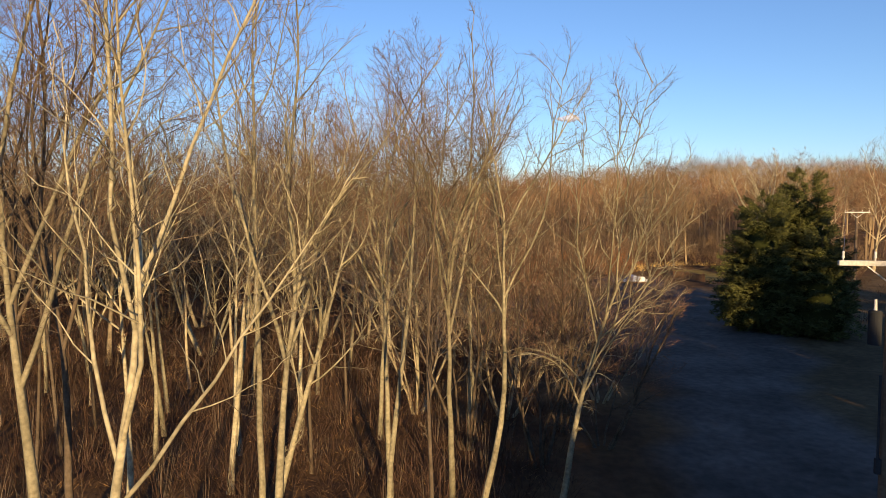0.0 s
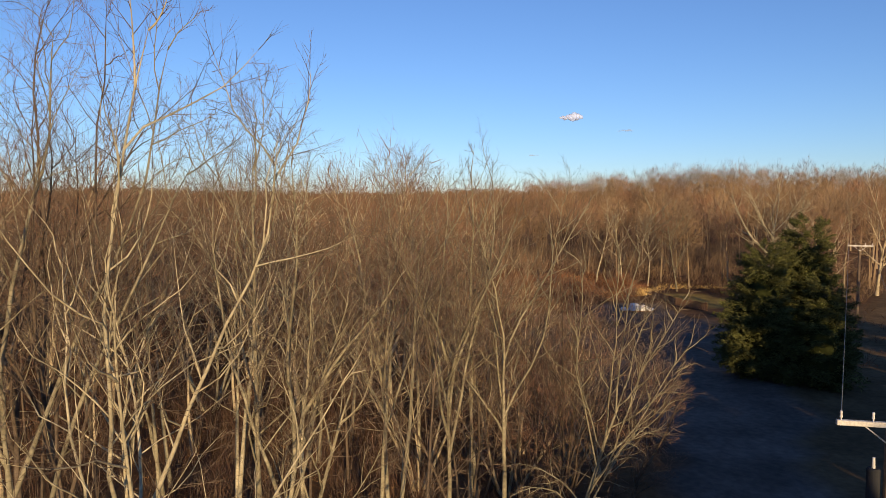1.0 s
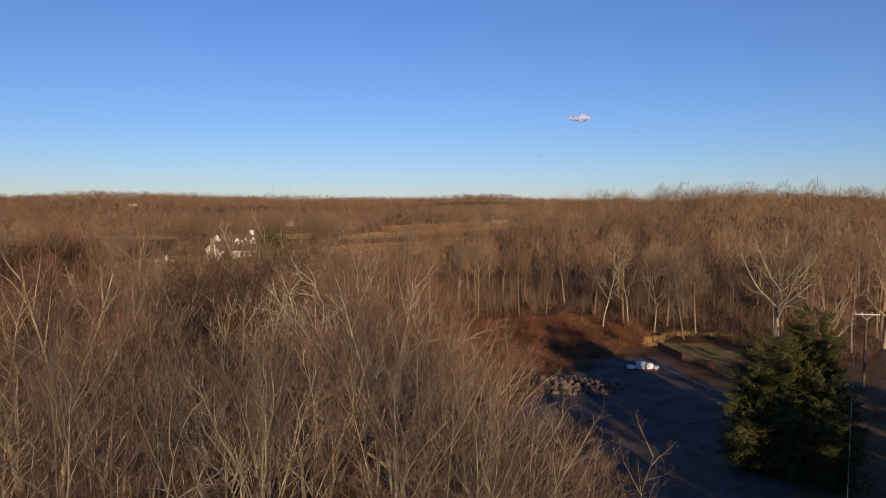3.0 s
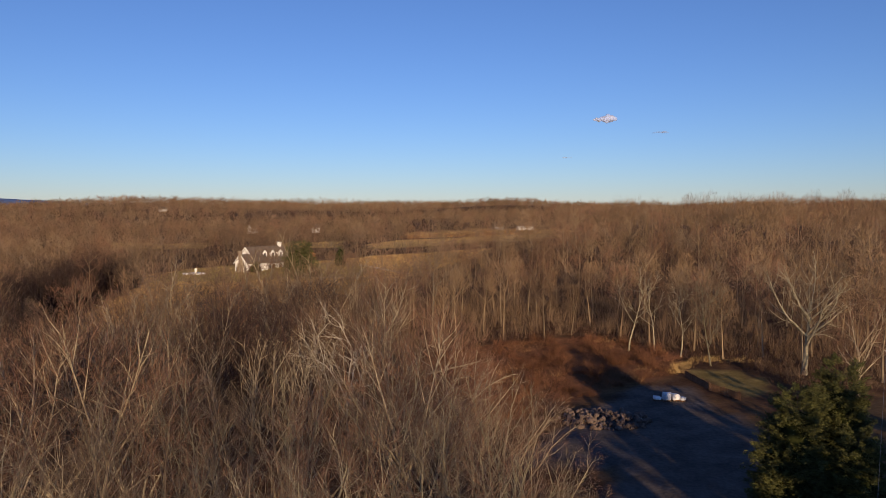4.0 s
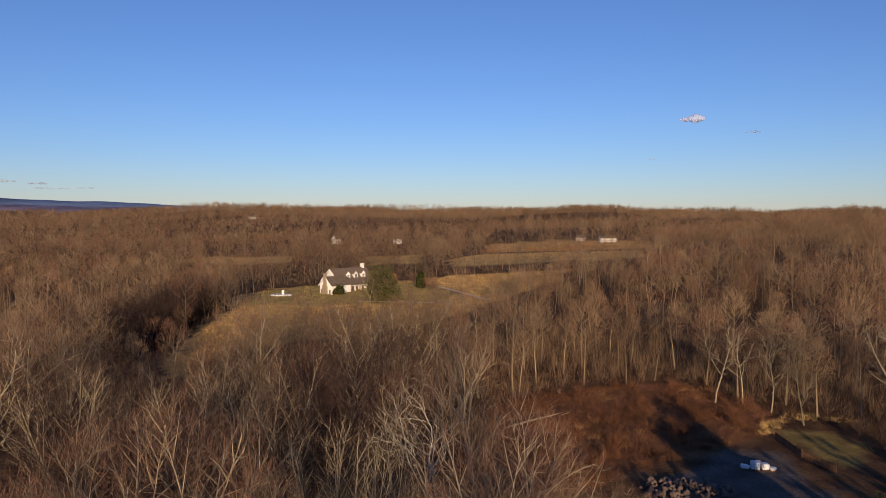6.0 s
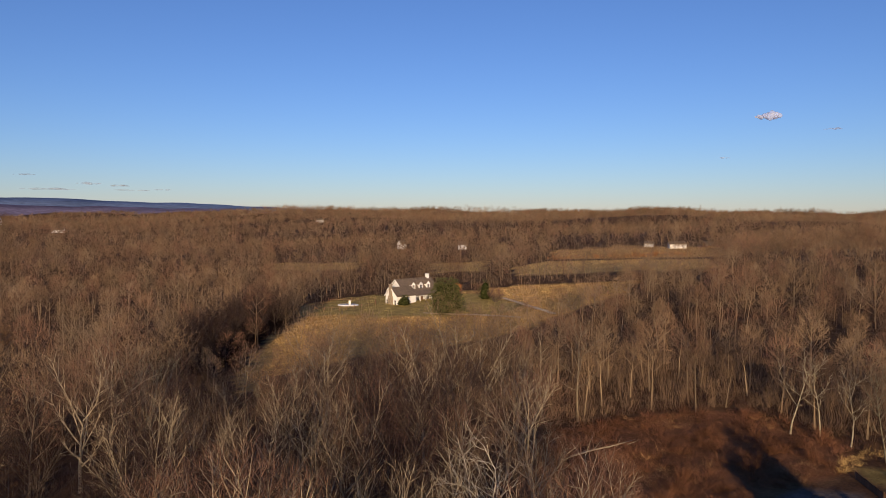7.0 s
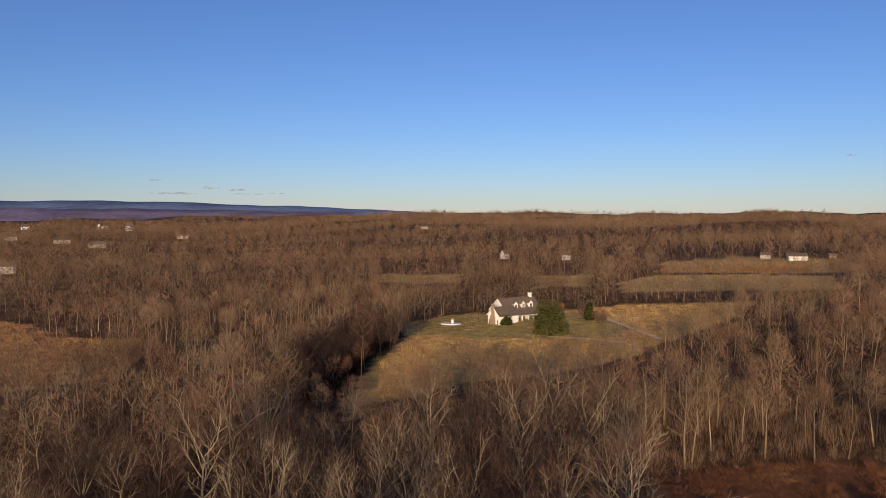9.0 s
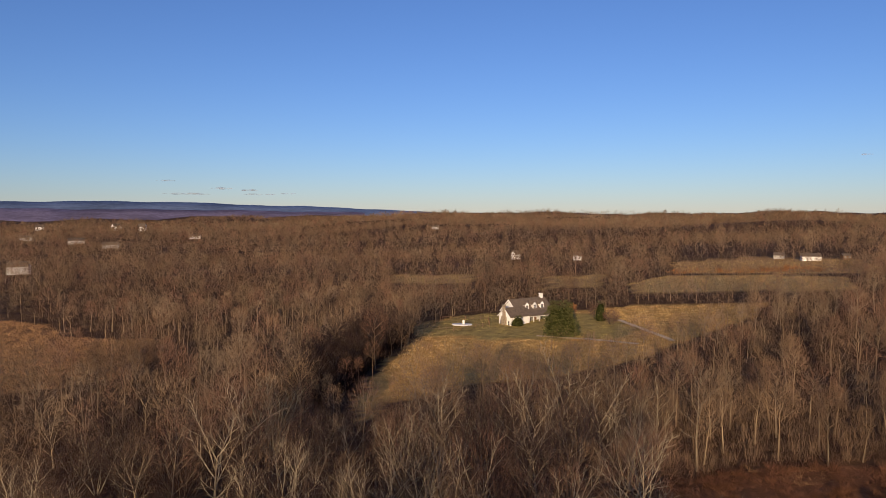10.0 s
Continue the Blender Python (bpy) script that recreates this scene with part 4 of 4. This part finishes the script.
far_house("ranch_house", "low white ranch house beyond the fields", 33, 507, 8, 11, 7, 2.9, 4.6, SIDING)
far_house("farm_building", "small grey-white outbuilding beside the fields", 15, 517, -10, 6, 5, 2.5, 4.0, ARM)
far_house("shed", "small pale shed at the wood's edge", 54, 520, 20, 5, 4, 2.4, 3.6, FENCE)
far_house("woodland_house", "pale two-storey house standing among the trees", -109, 472, 15, 5.5, 5, 3.4, 5.4, SIDING)
far_house("tall_house", "narrow pale house half hidden in trees", -155, 480, 60, 4.6, 4.6, 3.8, 6.2, SIDING)


# ---- trees with a place and shape of their own ----
bare_tree(61, 16.2, 0.2, dict(VASE, trunk=0.5, stems=0, wide=0.36, centre=0.68, half=0.34, woody=4, stem=(6, 6, 0.06, 0.02), levels=((8, 0.55, 56, 1, 0.75, 0.08, 8, 5, 0.17, 0.05, 1), (8, 0.15, 48, 0.42, 0.55, 0.04, 5, 4, 0.22, 0.06, 0), (7, 0.15, 44, 0.5, 0.5, 0.022, 1, 0, 0, 0, 0), (3, 0.15, 40, 0.6, 0.6, 0.013, 1, 0, 0, 0, 0))), WHITEBARK, TWIG, "spreading many-limbed leafless tree with whitish bark", (-10.8, 58.2))
for i, (x, y, hgt) in enumerate(((-14.6, 53.4, 14.4), (-19.0, 55.4, 14.0), (-8.6, 51.0, 12.8))):
    bare_tree(80 + i, hgt, 0.17, dict(VASE, stems=5, spread=0.5, wide=0.34, shell=(700, 1.1, 0.0095)), BARK, TWIG, "fan-shaped leafless tree with several tan stems", (x, y))
bare_tree(62, 16.3, 0.42, dict(DOME, trunk=0.62, centre=0.62, half=0.4, wide=0.5, shell=(350, 1.2, 0.01), stem=(7, 8, 0.05, 0.02), woody=4, levels=((10, 0.42, 62, 1, 0.78, 0.1, 9, 6, 0.12, 0.07, 1), (9, 0.15, 44, 0.36, 0.5, 0.04, 5, 4, 0.2, 0.05, 0), (8, 0.12, 42, 0.46, 0.5, 0.02, 1, 0, 0, 0, 0), (5, 0.15, 40, 0.6, 0.6, 0.013, 1, 0, 0, 0, 0))), PALE, TWIG, "big spreading leafless tree with thick pale trunk behind the lawn", (45.3, 99.5))
bare_tree(63, 13.5, 0.14, dict(DOME, trunk=0.8, centre=0.58, half=0.43, wide=0.3, levels=((16, 0.25, 50, 1, 0.42, 0.035, 5, 4, 0.1, 0.08, 1),) + DOME["levels"][1:]), NEARBARK, TWIG, "leafless tree with straight pale trunk at the lawn's edge", (34.2, 104.4))
bare_tree(64, 14.0, 0.16, dict(TALL, wide=0.26), PALE, TWIG, "crooked leafless tree with pale limbs behind the clearing", (24.2, 114.0))
bare_tree(65, 13.0, 0.13, TALL, PALE, TWIG, "slender pale leafless tree behind the clearing", (28.2, 113.4))
bare_tree(66, 12.2, 0.13, TALL, PALE, TWIG, "slender leafless tree with whitish forked trunk behind the clearing", (31.2, 109.6))
bare_tree(67, 14.2, 0.26, dict(VASE, stems=9, spread=0.75, wide=0.5, woody=3, stem=(8, 5, 0.06, 0.02)), NEARBARK, TWIG, "wide vase-shaped leafless tree with many pale stems", (-71.8, 92.5))
bare_tree(68, 12.5, 0.2, dict(VASE, stems=7, spread=0.6), PALE, TWIG, "vase-shaped leafless tree with pale stems", (-50.5, 97.0))
bare_tree(69, 12.0, 0.2, dict(VASE, stems=8, spread=0.65), PALE, TWIG, "rounded leafless tree with many pale stems", (-38.0, 101.0))

for i, (x, y, hgt) in enumerate(((5.3, 30.6, 11.4), (6.6, 28.8, 10.2), (7.8, 34.6, 9.6), (6.6, 36.6, 9.4), (3.8, 27.0, 11.8), (2.9, 32.4, 12.6), (1.0, 28.6, 13.2), (5.6, 41.5, 8.6), (2.5, 43, 9.6), (3.9, 37.2, 10.2), (-1.2, 33, 13.6))):
    # dark bark on the nearest bushes stands in for the shade they grow in
    bush = bare_tree(90 + i, hgt, 0.085, SHRUB, DARKBARK if y < 31 else BARK, TWIG_RED if i % 3 else NEARTWIG, "bushy leafless tree with reddish twigs beside the drive", (x, y))

rng = random.Random(44)
for i, (x, y, s) in enumerate(((-1.0, 50.0, 1.0), (2.4, 53.5, 0.95), (0.2, 59.0, 0.9), (4.2, 48.5, 0.85), (-3.4, 55.5, 1.0), (2.6, 61.0, 0.8), (-5.2, 49.0, 1.0), (-2.6, 64.0, 0.8), (0.5, 66.5, 0.62), (-5.5, 68.0, 0.6))):
    copy_thing(bush, Matrix.LocRotScale((x, y, float(land(x, y))), Euler((0, 0, i * 1.7)), (s * 1.15, s * 1.15, s * rng.uniform(0.92, 1.08))))

# thicket trees, coloured dark to stand for shade at the field's edge
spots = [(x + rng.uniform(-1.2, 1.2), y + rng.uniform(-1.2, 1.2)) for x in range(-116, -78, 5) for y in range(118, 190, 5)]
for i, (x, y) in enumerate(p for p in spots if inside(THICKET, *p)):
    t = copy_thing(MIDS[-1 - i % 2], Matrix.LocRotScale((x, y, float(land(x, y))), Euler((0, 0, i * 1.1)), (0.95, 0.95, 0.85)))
    tagged(t, "dense leafless tree at the field's edge, shade put into its dark colour")


bare_tree(71, 5.6, 0.09, dict(SHRUB, wide=0.55, centre=0.5, half=0.5, stems=7, spread=0.9, woody=1, shell=(900, 0.7, 0.02)), DARKBARK, TWIG_RED, "round twiggy reddish bush beside the drive", (-41.0, 225.0))
bare_tree(72, 4.6, 0.07, dict(SHRUB, wide=0.4, shell=(500, 0.5, 0.03)), BARK, RUST, "small tree with orange leaves behind the evergreen", (-57.0, 239.0))
bare_tree(73, 5.0, 0.08, dict(SHRUB, wide=0.5, stems=6, shell=(600, 0.7, 0.02)), DARKBARK, TWIG_RED, "twiggy brown bush behind the house lawn", (-48.5, 236.0))


# ---- utility poles ----
def utility_pole(x, y, top, turn, tank):
    z0 = float(land(x, y))
    root = tagged(new("utility_pole"), "weathered wooden utility pole with bleached crossarm beside the road", "utility pole", "utility poles")
    root.matrix_basis = pose(x, y, z0, 0, 0, turn)
    h = top - z0
    bm = bmesh.new()
    rod(bm, (0, 0, -0.5), (0, 0, h + 0.25), 0.17, 0.12, 14)
    part("pole", bm, POLE, root)
    bm = bmesh.new()
    box(bm, -1.22, 1.22, -0.26, -0.14, h - 0.06, h + 0.06)
    arm = part("crossarm", bm, ARM, root, "bleached grey wooden crossarm", bevel=0.012)
    for s in (-1, 1):
        bm = bmesh.new()
        rod(bm, (s * 0.62, -0.2, h - 0.06), (0, -0.15, h - 0.55), 0.018, n=6)
        part("brace", bm, METAL, root)
    for xx in (-1.12, -0.45, 0.45, 1.12):
        bm = bmesh.new()
        rod(bm, (xx, -0.2, h + 0.06), (xx, -0.2, h + 0.14), 0.018, n=8)
        for k, r in enumerate((0.035, 0.028, 0.032)):
            rod(bm, (xx, -0.2, h + 0.12 + 0.05 * k), (xx, -0.2, h + 0.17 + 0.05 * k), r, r * 0.8, 10)
        part("insulator", bm, PORCELAIN, arm)
    if tank:
        bm = bmesh.new()
        rod(bm, (-0.32, 0.05, h - 1.9), (-0.32, 0.05, h - 1.15), 0.145, n=18)
        rod(bm, (-0.32, 0.05, h - 1.15), (-0.32, 0.05, h - 1.1), 0.155, 0.12, 18)
        t = part("transformer", bm, TANK, root, "grey cylindrical transformer")
        bm = bmesh.new()
        rod(bm, (-0.32, 0.05, h - 1.1), (-0.32, 0.05, h - 0.85), 0.04, 0.03, 10)
        part("bushing", bm, PORCELAIN, t)
        bm = bmesh.new()
        rod(bm, (-0.2, -0.05, h - 4.6), (-0.2, -0.05, h - 2.6), 0.03, n=8)
        box(bm, -0.26, -0.14, -0.12, 0.0, h - 4.9, h - 4.55)
        part("conduit", bm, TANK, root)
    return root


def cable(a, b, sag, r=0.011):
    a, b = Vector(a), Vector(b)
    V, F = [], []
    pts = [a.lerp(b, i / 24) - Vector((0, 0, sag * 4 * (i / 24) * (1 - i / 24))) for i in range(25)]
    tube(V, F, pts, [r] * 25, 4)
    tagged(link_mesh("power_line", V, F, WIRE), "thin dark power line strung between the poles", "cable", "power lines")


pole_a, pole_b = (10.3, 16.2), (43.4, 74.6)
turn = math.degrees(math.atan2(-(pole_b[0] - pole_a[0]), pole_b[1] - pole_a[1])) + 18
utility_pole(*pole_a, 10.3, turn, True)
utility_pole(*pole_b, 11.3, turn, False)
c, s = math.cos(radians(turn)), math.sin(radians(turn))
for xx in (-1.12, 1.12):
    cable((pole_a[0] + xx * c + 0.2 * s, pole_a[1] + xx * s - 0.2 * c, 10.53), (pole_b[0] + xx * c + 0.2 * s, pole_b[1] + xx * s - 0.2 * c, 11.53), 0.9)
    cable((pole_b[0] + xx * c + 0.2 * s, pole_b[1] + xx * s - 0.2 * c, 11.53), (pole_b[0] + 34 + xx * c, pole_b[1] + 60 + xx * s, 13.0), 0.9)


# ---- rock pile, wrapped pile, board fence ----
def stone(bm, rng, c, size):
    r = bmesh.ops.create_icosphere(bm, subdivisions=1, radius=1)
    m = Matrix.Translation(c) @ Euler((rng.uniform(0, 6), rng.uniform(0, 6), rng.uniform(0, 6))).to_matrix().to_4x4() @ Matrix.Diagonal((size * rng.uniform(0.7, 1.3), size * rng.uniform(0.6, 1), size * rng.uniform(0.45, 0.8), 1))
    for v in r["verts"]:
        v.co *= rng.uniform(0.75, 1.15)
        v.co = m @ v.co


rng = random.Random(21)
pile = tagged(new("rock_pile"), "heap of broken grey-tan rocks and rubble beside the gravel", "rock pile")
for i in range(280):
    a, r = rng.uniform(0, 6.28), math.sqrt(rng.random())
    x, y = 14.2 + 5.2 * r * math.cos(a) + 0.8 * r * math.sin(a), 78.0 + 3.7 * r * math.sin(a)
    sz = 0.12 + 0.42 * rng.random() ** 2
    bm = bmesh.new()
    stone(bm, rng, (x, y, float(land(x, y)) + (1 - r) * 0.75 * rng.uniform(0.5, 1) + sz * 0.3), sz)
    part("rock", bm, ROCK, pile)

px, py = 23.2, 86.2
pz = float(land(px, py))
stack = tagged(new("wrapped_pallets"), "pallets of stone wrapped in white plastic on the gravel", "pallets")
for x, y, w, d, hh, a in ((-1.3, 0.1, 0.9, 0.8, 0.4, 8), (-0.2, 0.0, 1.0, 0.9, 0.85, -5), (0.9, 0.2, 0.9, 0.9, 0.7, 12), (1.7, -0.1, 0.7, 0.6, 0.4, 30), (0.3, 1.0, 0.9, 0.8, 0.6, 0)):
    m = pose(px + x, py + y, pz, 0, 0, a)
    bm = bmesh.new()
    box(bm, -w / 2, w / 2, -d / 2, d / 2, 0.14, 0.14 + hh, m)
    bmesh.ops.bevel(bm, geom=bm.edges[:], offset=0.09, segments=2, affect="EDGES")
    for v in bm.verts:
        v.co += Vector((rng.gauss(0, 0.03), rng.gauss(0, 0.03), rng.gauss(0, 0.03)))
    p = part("wrapped_load", bm, TARP, stack)
    bm = bmesh.new()
    for k in (-0.4, 0, 0.4):
        box(bm, k * w - 0.05, k * w + 0.05, -d / 2, d / 2, 0, 0.12, m)
    box(bm, -w / 2, w / 2, -d / 2, d / 2, 0.115, 0.138, m)
    part("pallet", bm, FENCE, p, "brown wooden pallet")


def board_fence(label, pts, height):
    root = tagged(new("board_fence"), label, "fence")
    base = None
    for (ax, ay), (bx, by) in zip(pts, pts[1:]):
        ln = math.hypot(bx - ax, by - ay)
        n = max(1, int(ln / 0.3))
        a = math.atan2(by - ay, bx - ax)
        for i in range(n):
            f = (i + 0.5) / n
            x, y = ax + (bx - ax) * f, ay + (by - ay) * f
            if base is None:
                bm = bmesh.new()
                box(bm, -0.13, 0.13, -0.012, 0.012, 0, height)
                base = part("board", bm, FENCE, root)
                ob = base
            else:
                ob = new("board", base.data)
                ob.parent = root
            ob.matrix_basis = pose(x, y, float(land(x, y)) - 0.05 + 0.03 * math.sin(i * 7.1), 0, 0, math.degrees(a))
        for i in range(int(ln / 2.4) + 1):
            f = min(1, i * 2.4 / ln)
            x, y = ax + (bx - ax) * f, ay + (by - ay) * f
            bm = bmesh.new()
            box(bm, -0.06, 0.06, 0.015, 0.13, -0.2, height + 0.05, pose(x, y, float(land(x, y)), 0, 0, math.degrees(a)))
            part("post", bm, FENCE, root)
    return root


board_fence("weathered brown board fence round the lawn", [(28.4, 97.5), (29.6, 91), (32.0, 86.4)], 1.0)


# ---- pool yard beside the house ----
def post_fence():
    root = tagged(new("rail_fence"), "low pale post-and-rail fence round the pool yard", "fence")
    pts = [(-96, 203), (-86, 203), (-78, 214), (-82, 224), (-98, 222), (-96, 203)]
    for (ax, ay), (bx, by) in zip(pts, pts[1:]):
        n = int(math.hypot(bx - ax, by - ay) / 2.5)
        q = [(ax + (bx - ax) * i / n, ay + (by - ay) * i / n) for i in range(n + 1)]
        for x, y in q[:-1]:
            bm = bmesh.new()
            z = float(land(x, y))
            box(bm, x - 0.07, x + 0.07, y - 0.07, y + 0.07, z - 0.2, z + 1.2)
            part("post", bm, FENCE, root)
        for (x, y), (u, v) in zip(q, q[1:]):
            bm = bmesh.new()
            for k in (0.5, 1.0):
                rod(bm, (x, y, float(land(x, y)) + k), (u, v, float(land(u, v)) + k), 0.035, n=6)
            part("rail", bm, FENCE, root)


post_fence()
pool = tagged(new("covered_pool"), "oval pool under a bright white winter cover", "pool")
bm = bmesh.new()
bmesh.ops.create_cone(bm, cap_ends=True, segments=32, radius1=1, radius2=1, depth=1, matrix=Matrix.Diagonal((3.4, 1.9, 0.45, 1)))
bmesh.ops.bevel(bm, geom=[e for e in bm.edges if len(e.link_faces) == 2 and any(len(f.verts) > 4 for f in e.link_faces)], offset=0.15, segments=2, affect="EDGES")
part("cover", bm, TARP, pool)
bm = bmesh.new()
box(bm, 0.3, 1.0, -1.2, -0.9, 0.3, 1.6)
box(bm, 0.3, 1.0, -0.9, 0.6, 1.25, 1.4)
part("slide", bm, TRIM, pool, "white pool slide", bevel=0.04)
pool.matrix_basis = pose(-86.9, 212.3, float(land(-86.9, 212.3)) + 0.35, 0, 0, 15)


def strip(name, label, pts, width, mat, lift=0.05):
    """A narrow way laid on the ground along pts."""
    V, F = [], []
    dense = []
    for (ax, ay), (bx, by) in zip(pts, pts[1:]):
        n = max(2, int(math.hypot(bx - ax, by - ay) / 2))
        dense += [(ax + (bx - ax) * i / n, ay + (by - ay) * i / n) for i in range(n)]
    dense.append(pts[-1])
    for i, (x, y) in enumerate(dense):
        u, v = dense[min(i + 1, len(dense) - 1)], dense[max(i - 1, 0)]
        t = Vector((u[0] - v[0], u[1] - v[1])).normalized()
        for s in (-1, 1):
            qx, qy = x - s * t.y * width / 2, y + s * t.x * width / 2
            V.append((qx, qy, float(land(qx, qy)) + lift))
    for i in range(len(dense) - 1):
        F.append((2 * i, 2 * i + 1, 2 * i + 3, 2 * i + 2))
    return tagged(link_mesh(name, V, F, mat), label, "drive", kind="structure")


strip("driveway", "pale gravel driveway curving over the field", [(-40, 233), (-37.4, 228.7), (-29.8, 218), (-22.9, 208), (-20, 203)], 1.7, ASPHALT, 0.3)
strip("track", "pale worn track across the field below the house", [(-58.6, 201.5), (-50, 201), (-43, 201.2), (-36, 199.5), (-28.4, 197.2)], 1.7, ASPHALT, 0.3)


# ---- a fallen trunk in the brush ----
log = tagged(new("fallen_tree"), "bleached fallen tree lying in the red brush", "log")
V, F = [], []
zz = float(land(-3, 100)) + 0.75
tube(V, F, [Vector((-7.0, 95.5, zz - 0.2)), Vector((-4.0, 98.5, zz)), Vector((-1.0, 100.5, zz + 0.3)), Vector((2.0, 103.5, zz + 0.5))], [0.15, 0.12, 0.08], 8)
link_mesh("trunk", V, F, BARK, log, smooth=True)
for k, (ax, ay, dx, dy) in enumerate(((-4, 98.5, 1.2, 2.4), (-2.4, 99.6, 1.6, -1.4), (-1, 100.5, 0.8, 2.0), (0.5, 102, 2.0, -0.4))):
    V, F = [], []
    tube(V, F, [Vector((ax, ay, zz)), Vector((ax + dx * 0.5, ay + dy * 0.5, zz + 0.5)), Vector((ax + dx, ay + dy, zz + 1.2))], [0.05, 0.03], 5)
    link_mesh("limb", V, F, BARK, log)

# ---- more far houses ----
HOMES = [(-571, 460, 52, 14, 8, 3.0, 5.2), (-523, 456, 40, 13, 8, 3.0, 5.2), (-801, 709, 75, 10, 9, 5.2, 8.4), (-774, 729, 30, 9, 10, 5.6, 9.5), (-897, 667, 50, 10, 8, 5.0, 8.0), (-735, 529, 60, 11, 8, 3.2, 5.6), (-607, 650, 35, 12, 8, 3.0, 5.5), (-333, 735, 20, 8, 6, 2.6, 4.4)]
for i, (x, y, a, L, D, E, R) in enumerate(HOMES):
    far_house("far_house", ("small grey-white ranch house", "white two-storey house")[E > 4] + " far off among bare trees", x, y, a, L, D, E, R, SIDING if 1 < i < 7 else ARM)
far_house("hillside_house", "white gabled house at the edge of the woods", -398, 281, 42, 11, 8, 4.6, 7.4, SIDING)


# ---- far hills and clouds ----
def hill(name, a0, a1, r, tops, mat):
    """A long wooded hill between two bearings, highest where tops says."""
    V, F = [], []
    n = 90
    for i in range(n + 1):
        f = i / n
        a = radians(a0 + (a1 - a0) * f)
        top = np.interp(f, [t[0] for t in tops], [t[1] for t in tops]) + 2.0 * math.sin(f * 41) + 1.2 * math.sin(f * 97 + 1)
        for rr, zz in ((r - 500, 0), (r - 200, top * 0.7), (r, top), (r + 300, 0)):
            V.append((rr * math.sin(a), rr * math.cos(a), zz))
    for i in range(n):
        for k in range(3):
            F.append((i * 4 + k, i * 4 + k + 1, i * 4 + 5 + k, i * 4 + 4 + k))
    tagged(link_mesh(name, V, F, mat, smooth=True), "long wooded ridge on the horizon, haze put into its blue-grey colour", "hill", kind="structure")


# haze sits in both colours: blue on the ridge, purple on the foothill
hill("backdrop_ridge", -75, -24, 4300, [(0, 92), (0.3, 96), (0.50, 100), (0.62, 96), (0.66, 86), (0.8, 70), (0.9, 54), (1, 30)], HAZE_HILL)
hill("backdrop_foothill", -78, -30, 3400, [(0, 62), (0.4, 58), (0.7, 52), (1, 36)], material("haze_purple_foothill_woods", (0.22, 0.185, 0.24), 1.0, 0.3, 0.006, fine=0.05, spec=0.0))

CLOUD = material("cloud_white", (0.44, 0.53, 0.78), 1.0, 0.04, 0.01, fine=0.05, spec=0.0)
CLOUD_GREY = material("cloud_grey", (0.40, 0.38, 0.43), 1.0, 0.12, 0.01, fine=0.05, spec=0.0)
for m in (CLOUD, CLOUD_GREY):
    # wisps: the edge breaks up into shreds
    cn, cl = m.node_tree.nodes, m.node_tree.links
    lw, tc, mr = cn.new("ShaderNodeTexNoise"), cn.new("ShaderNodeTexCoord"), cn.new("ShaderNodeMapRange")
    lw.inputs["Scale"].default_value, lw.inputs["Detail"].default_value = 0.035, 8
    cl.new(tc.outputs["Object"], lw.inputs["Vector"])
    for k, v in (("From Min", 0.3), ("From Max", 0.62), ("To Min", 0.4 if m is CLOUD else 0.04), ("To Max", 0.6 if m is CLOUD else 0.14)):
        mr.inputs[k].default_value = v
    cl.new(lw.outputs["Fac"], mr.inputs["Value"])
    cl.new(mr.outputs[0], cn["Principled BSDF"].inputs["Alpha"])


def cloud(bearing, elev, dist, width, high, seed, puffs=14, label="small fair-weather cloud lit pale pink", mat=CLOUD):
    rng = random.Random(seed)
    bm = bmesh.new()
    for i in range(puffs):
        f = rng.uniform(-1, 1)
        s = (1 - abs(f + (0 if mat is not CLOUD else -0.35)) ** 1.5 * 0.6) * rng.uniform(0.6, 1) + 0.1
        bmesh.ops.create_icosphere(bm, subdivisions=2, radius=1, matrix=Matrix.Translation((f * width / 2, rng.uniform(-0.1, 0.1) * width, rng.uniform(-0.1, 0.3) * high * s)) @ Matrix.Diagonal((width * 0.16 * s, width * 0.12 * s, high * 0.45 * s, 1)))
    for v in bm.verts:
        v.co += noise.noise_vector(v.co * 0.03) * high * (0.08 if mat is CLOUD else 0.2)
    ob = part("cloud", bm, mat, None)
    ob.data.polygons.foreach_set("use_smooth", [True] * len(ob.data.polygons))
    a, e = radians(bearing), radians(elev)
    ob.matrix_basis = pose(dist * math.sin(a), dist * math.cos(a), dist * math.tan(e) + 20, 0, 0, -bearing)
    ob.visible_shadow = False
    tagged(ob, label, "cloud", "clouds")


cloud(9.8, 7.0, 4400, 125, 46, 1, 40)
for b, e, w, hh, sd in ((-41.0, 2.05, 120, 18, 2), (-39.0, 1.9, 130, 14, 3), (-38.2, 1.6, 190, 12, 4), (-43.5, 1.6, 260, 14, 5), (-36.0, 1.65, 90, 10, 6), (7.0, 4.1, 60, 14, 8), (14.2, 5.9, 110, 14, 9), (-45, 2.6, 100, 10, 10)):
    cloud(b, e, 4500, w, hh, sd, 9, "thin grey streak of cloud low over the horizon", CLOUD_GREY)
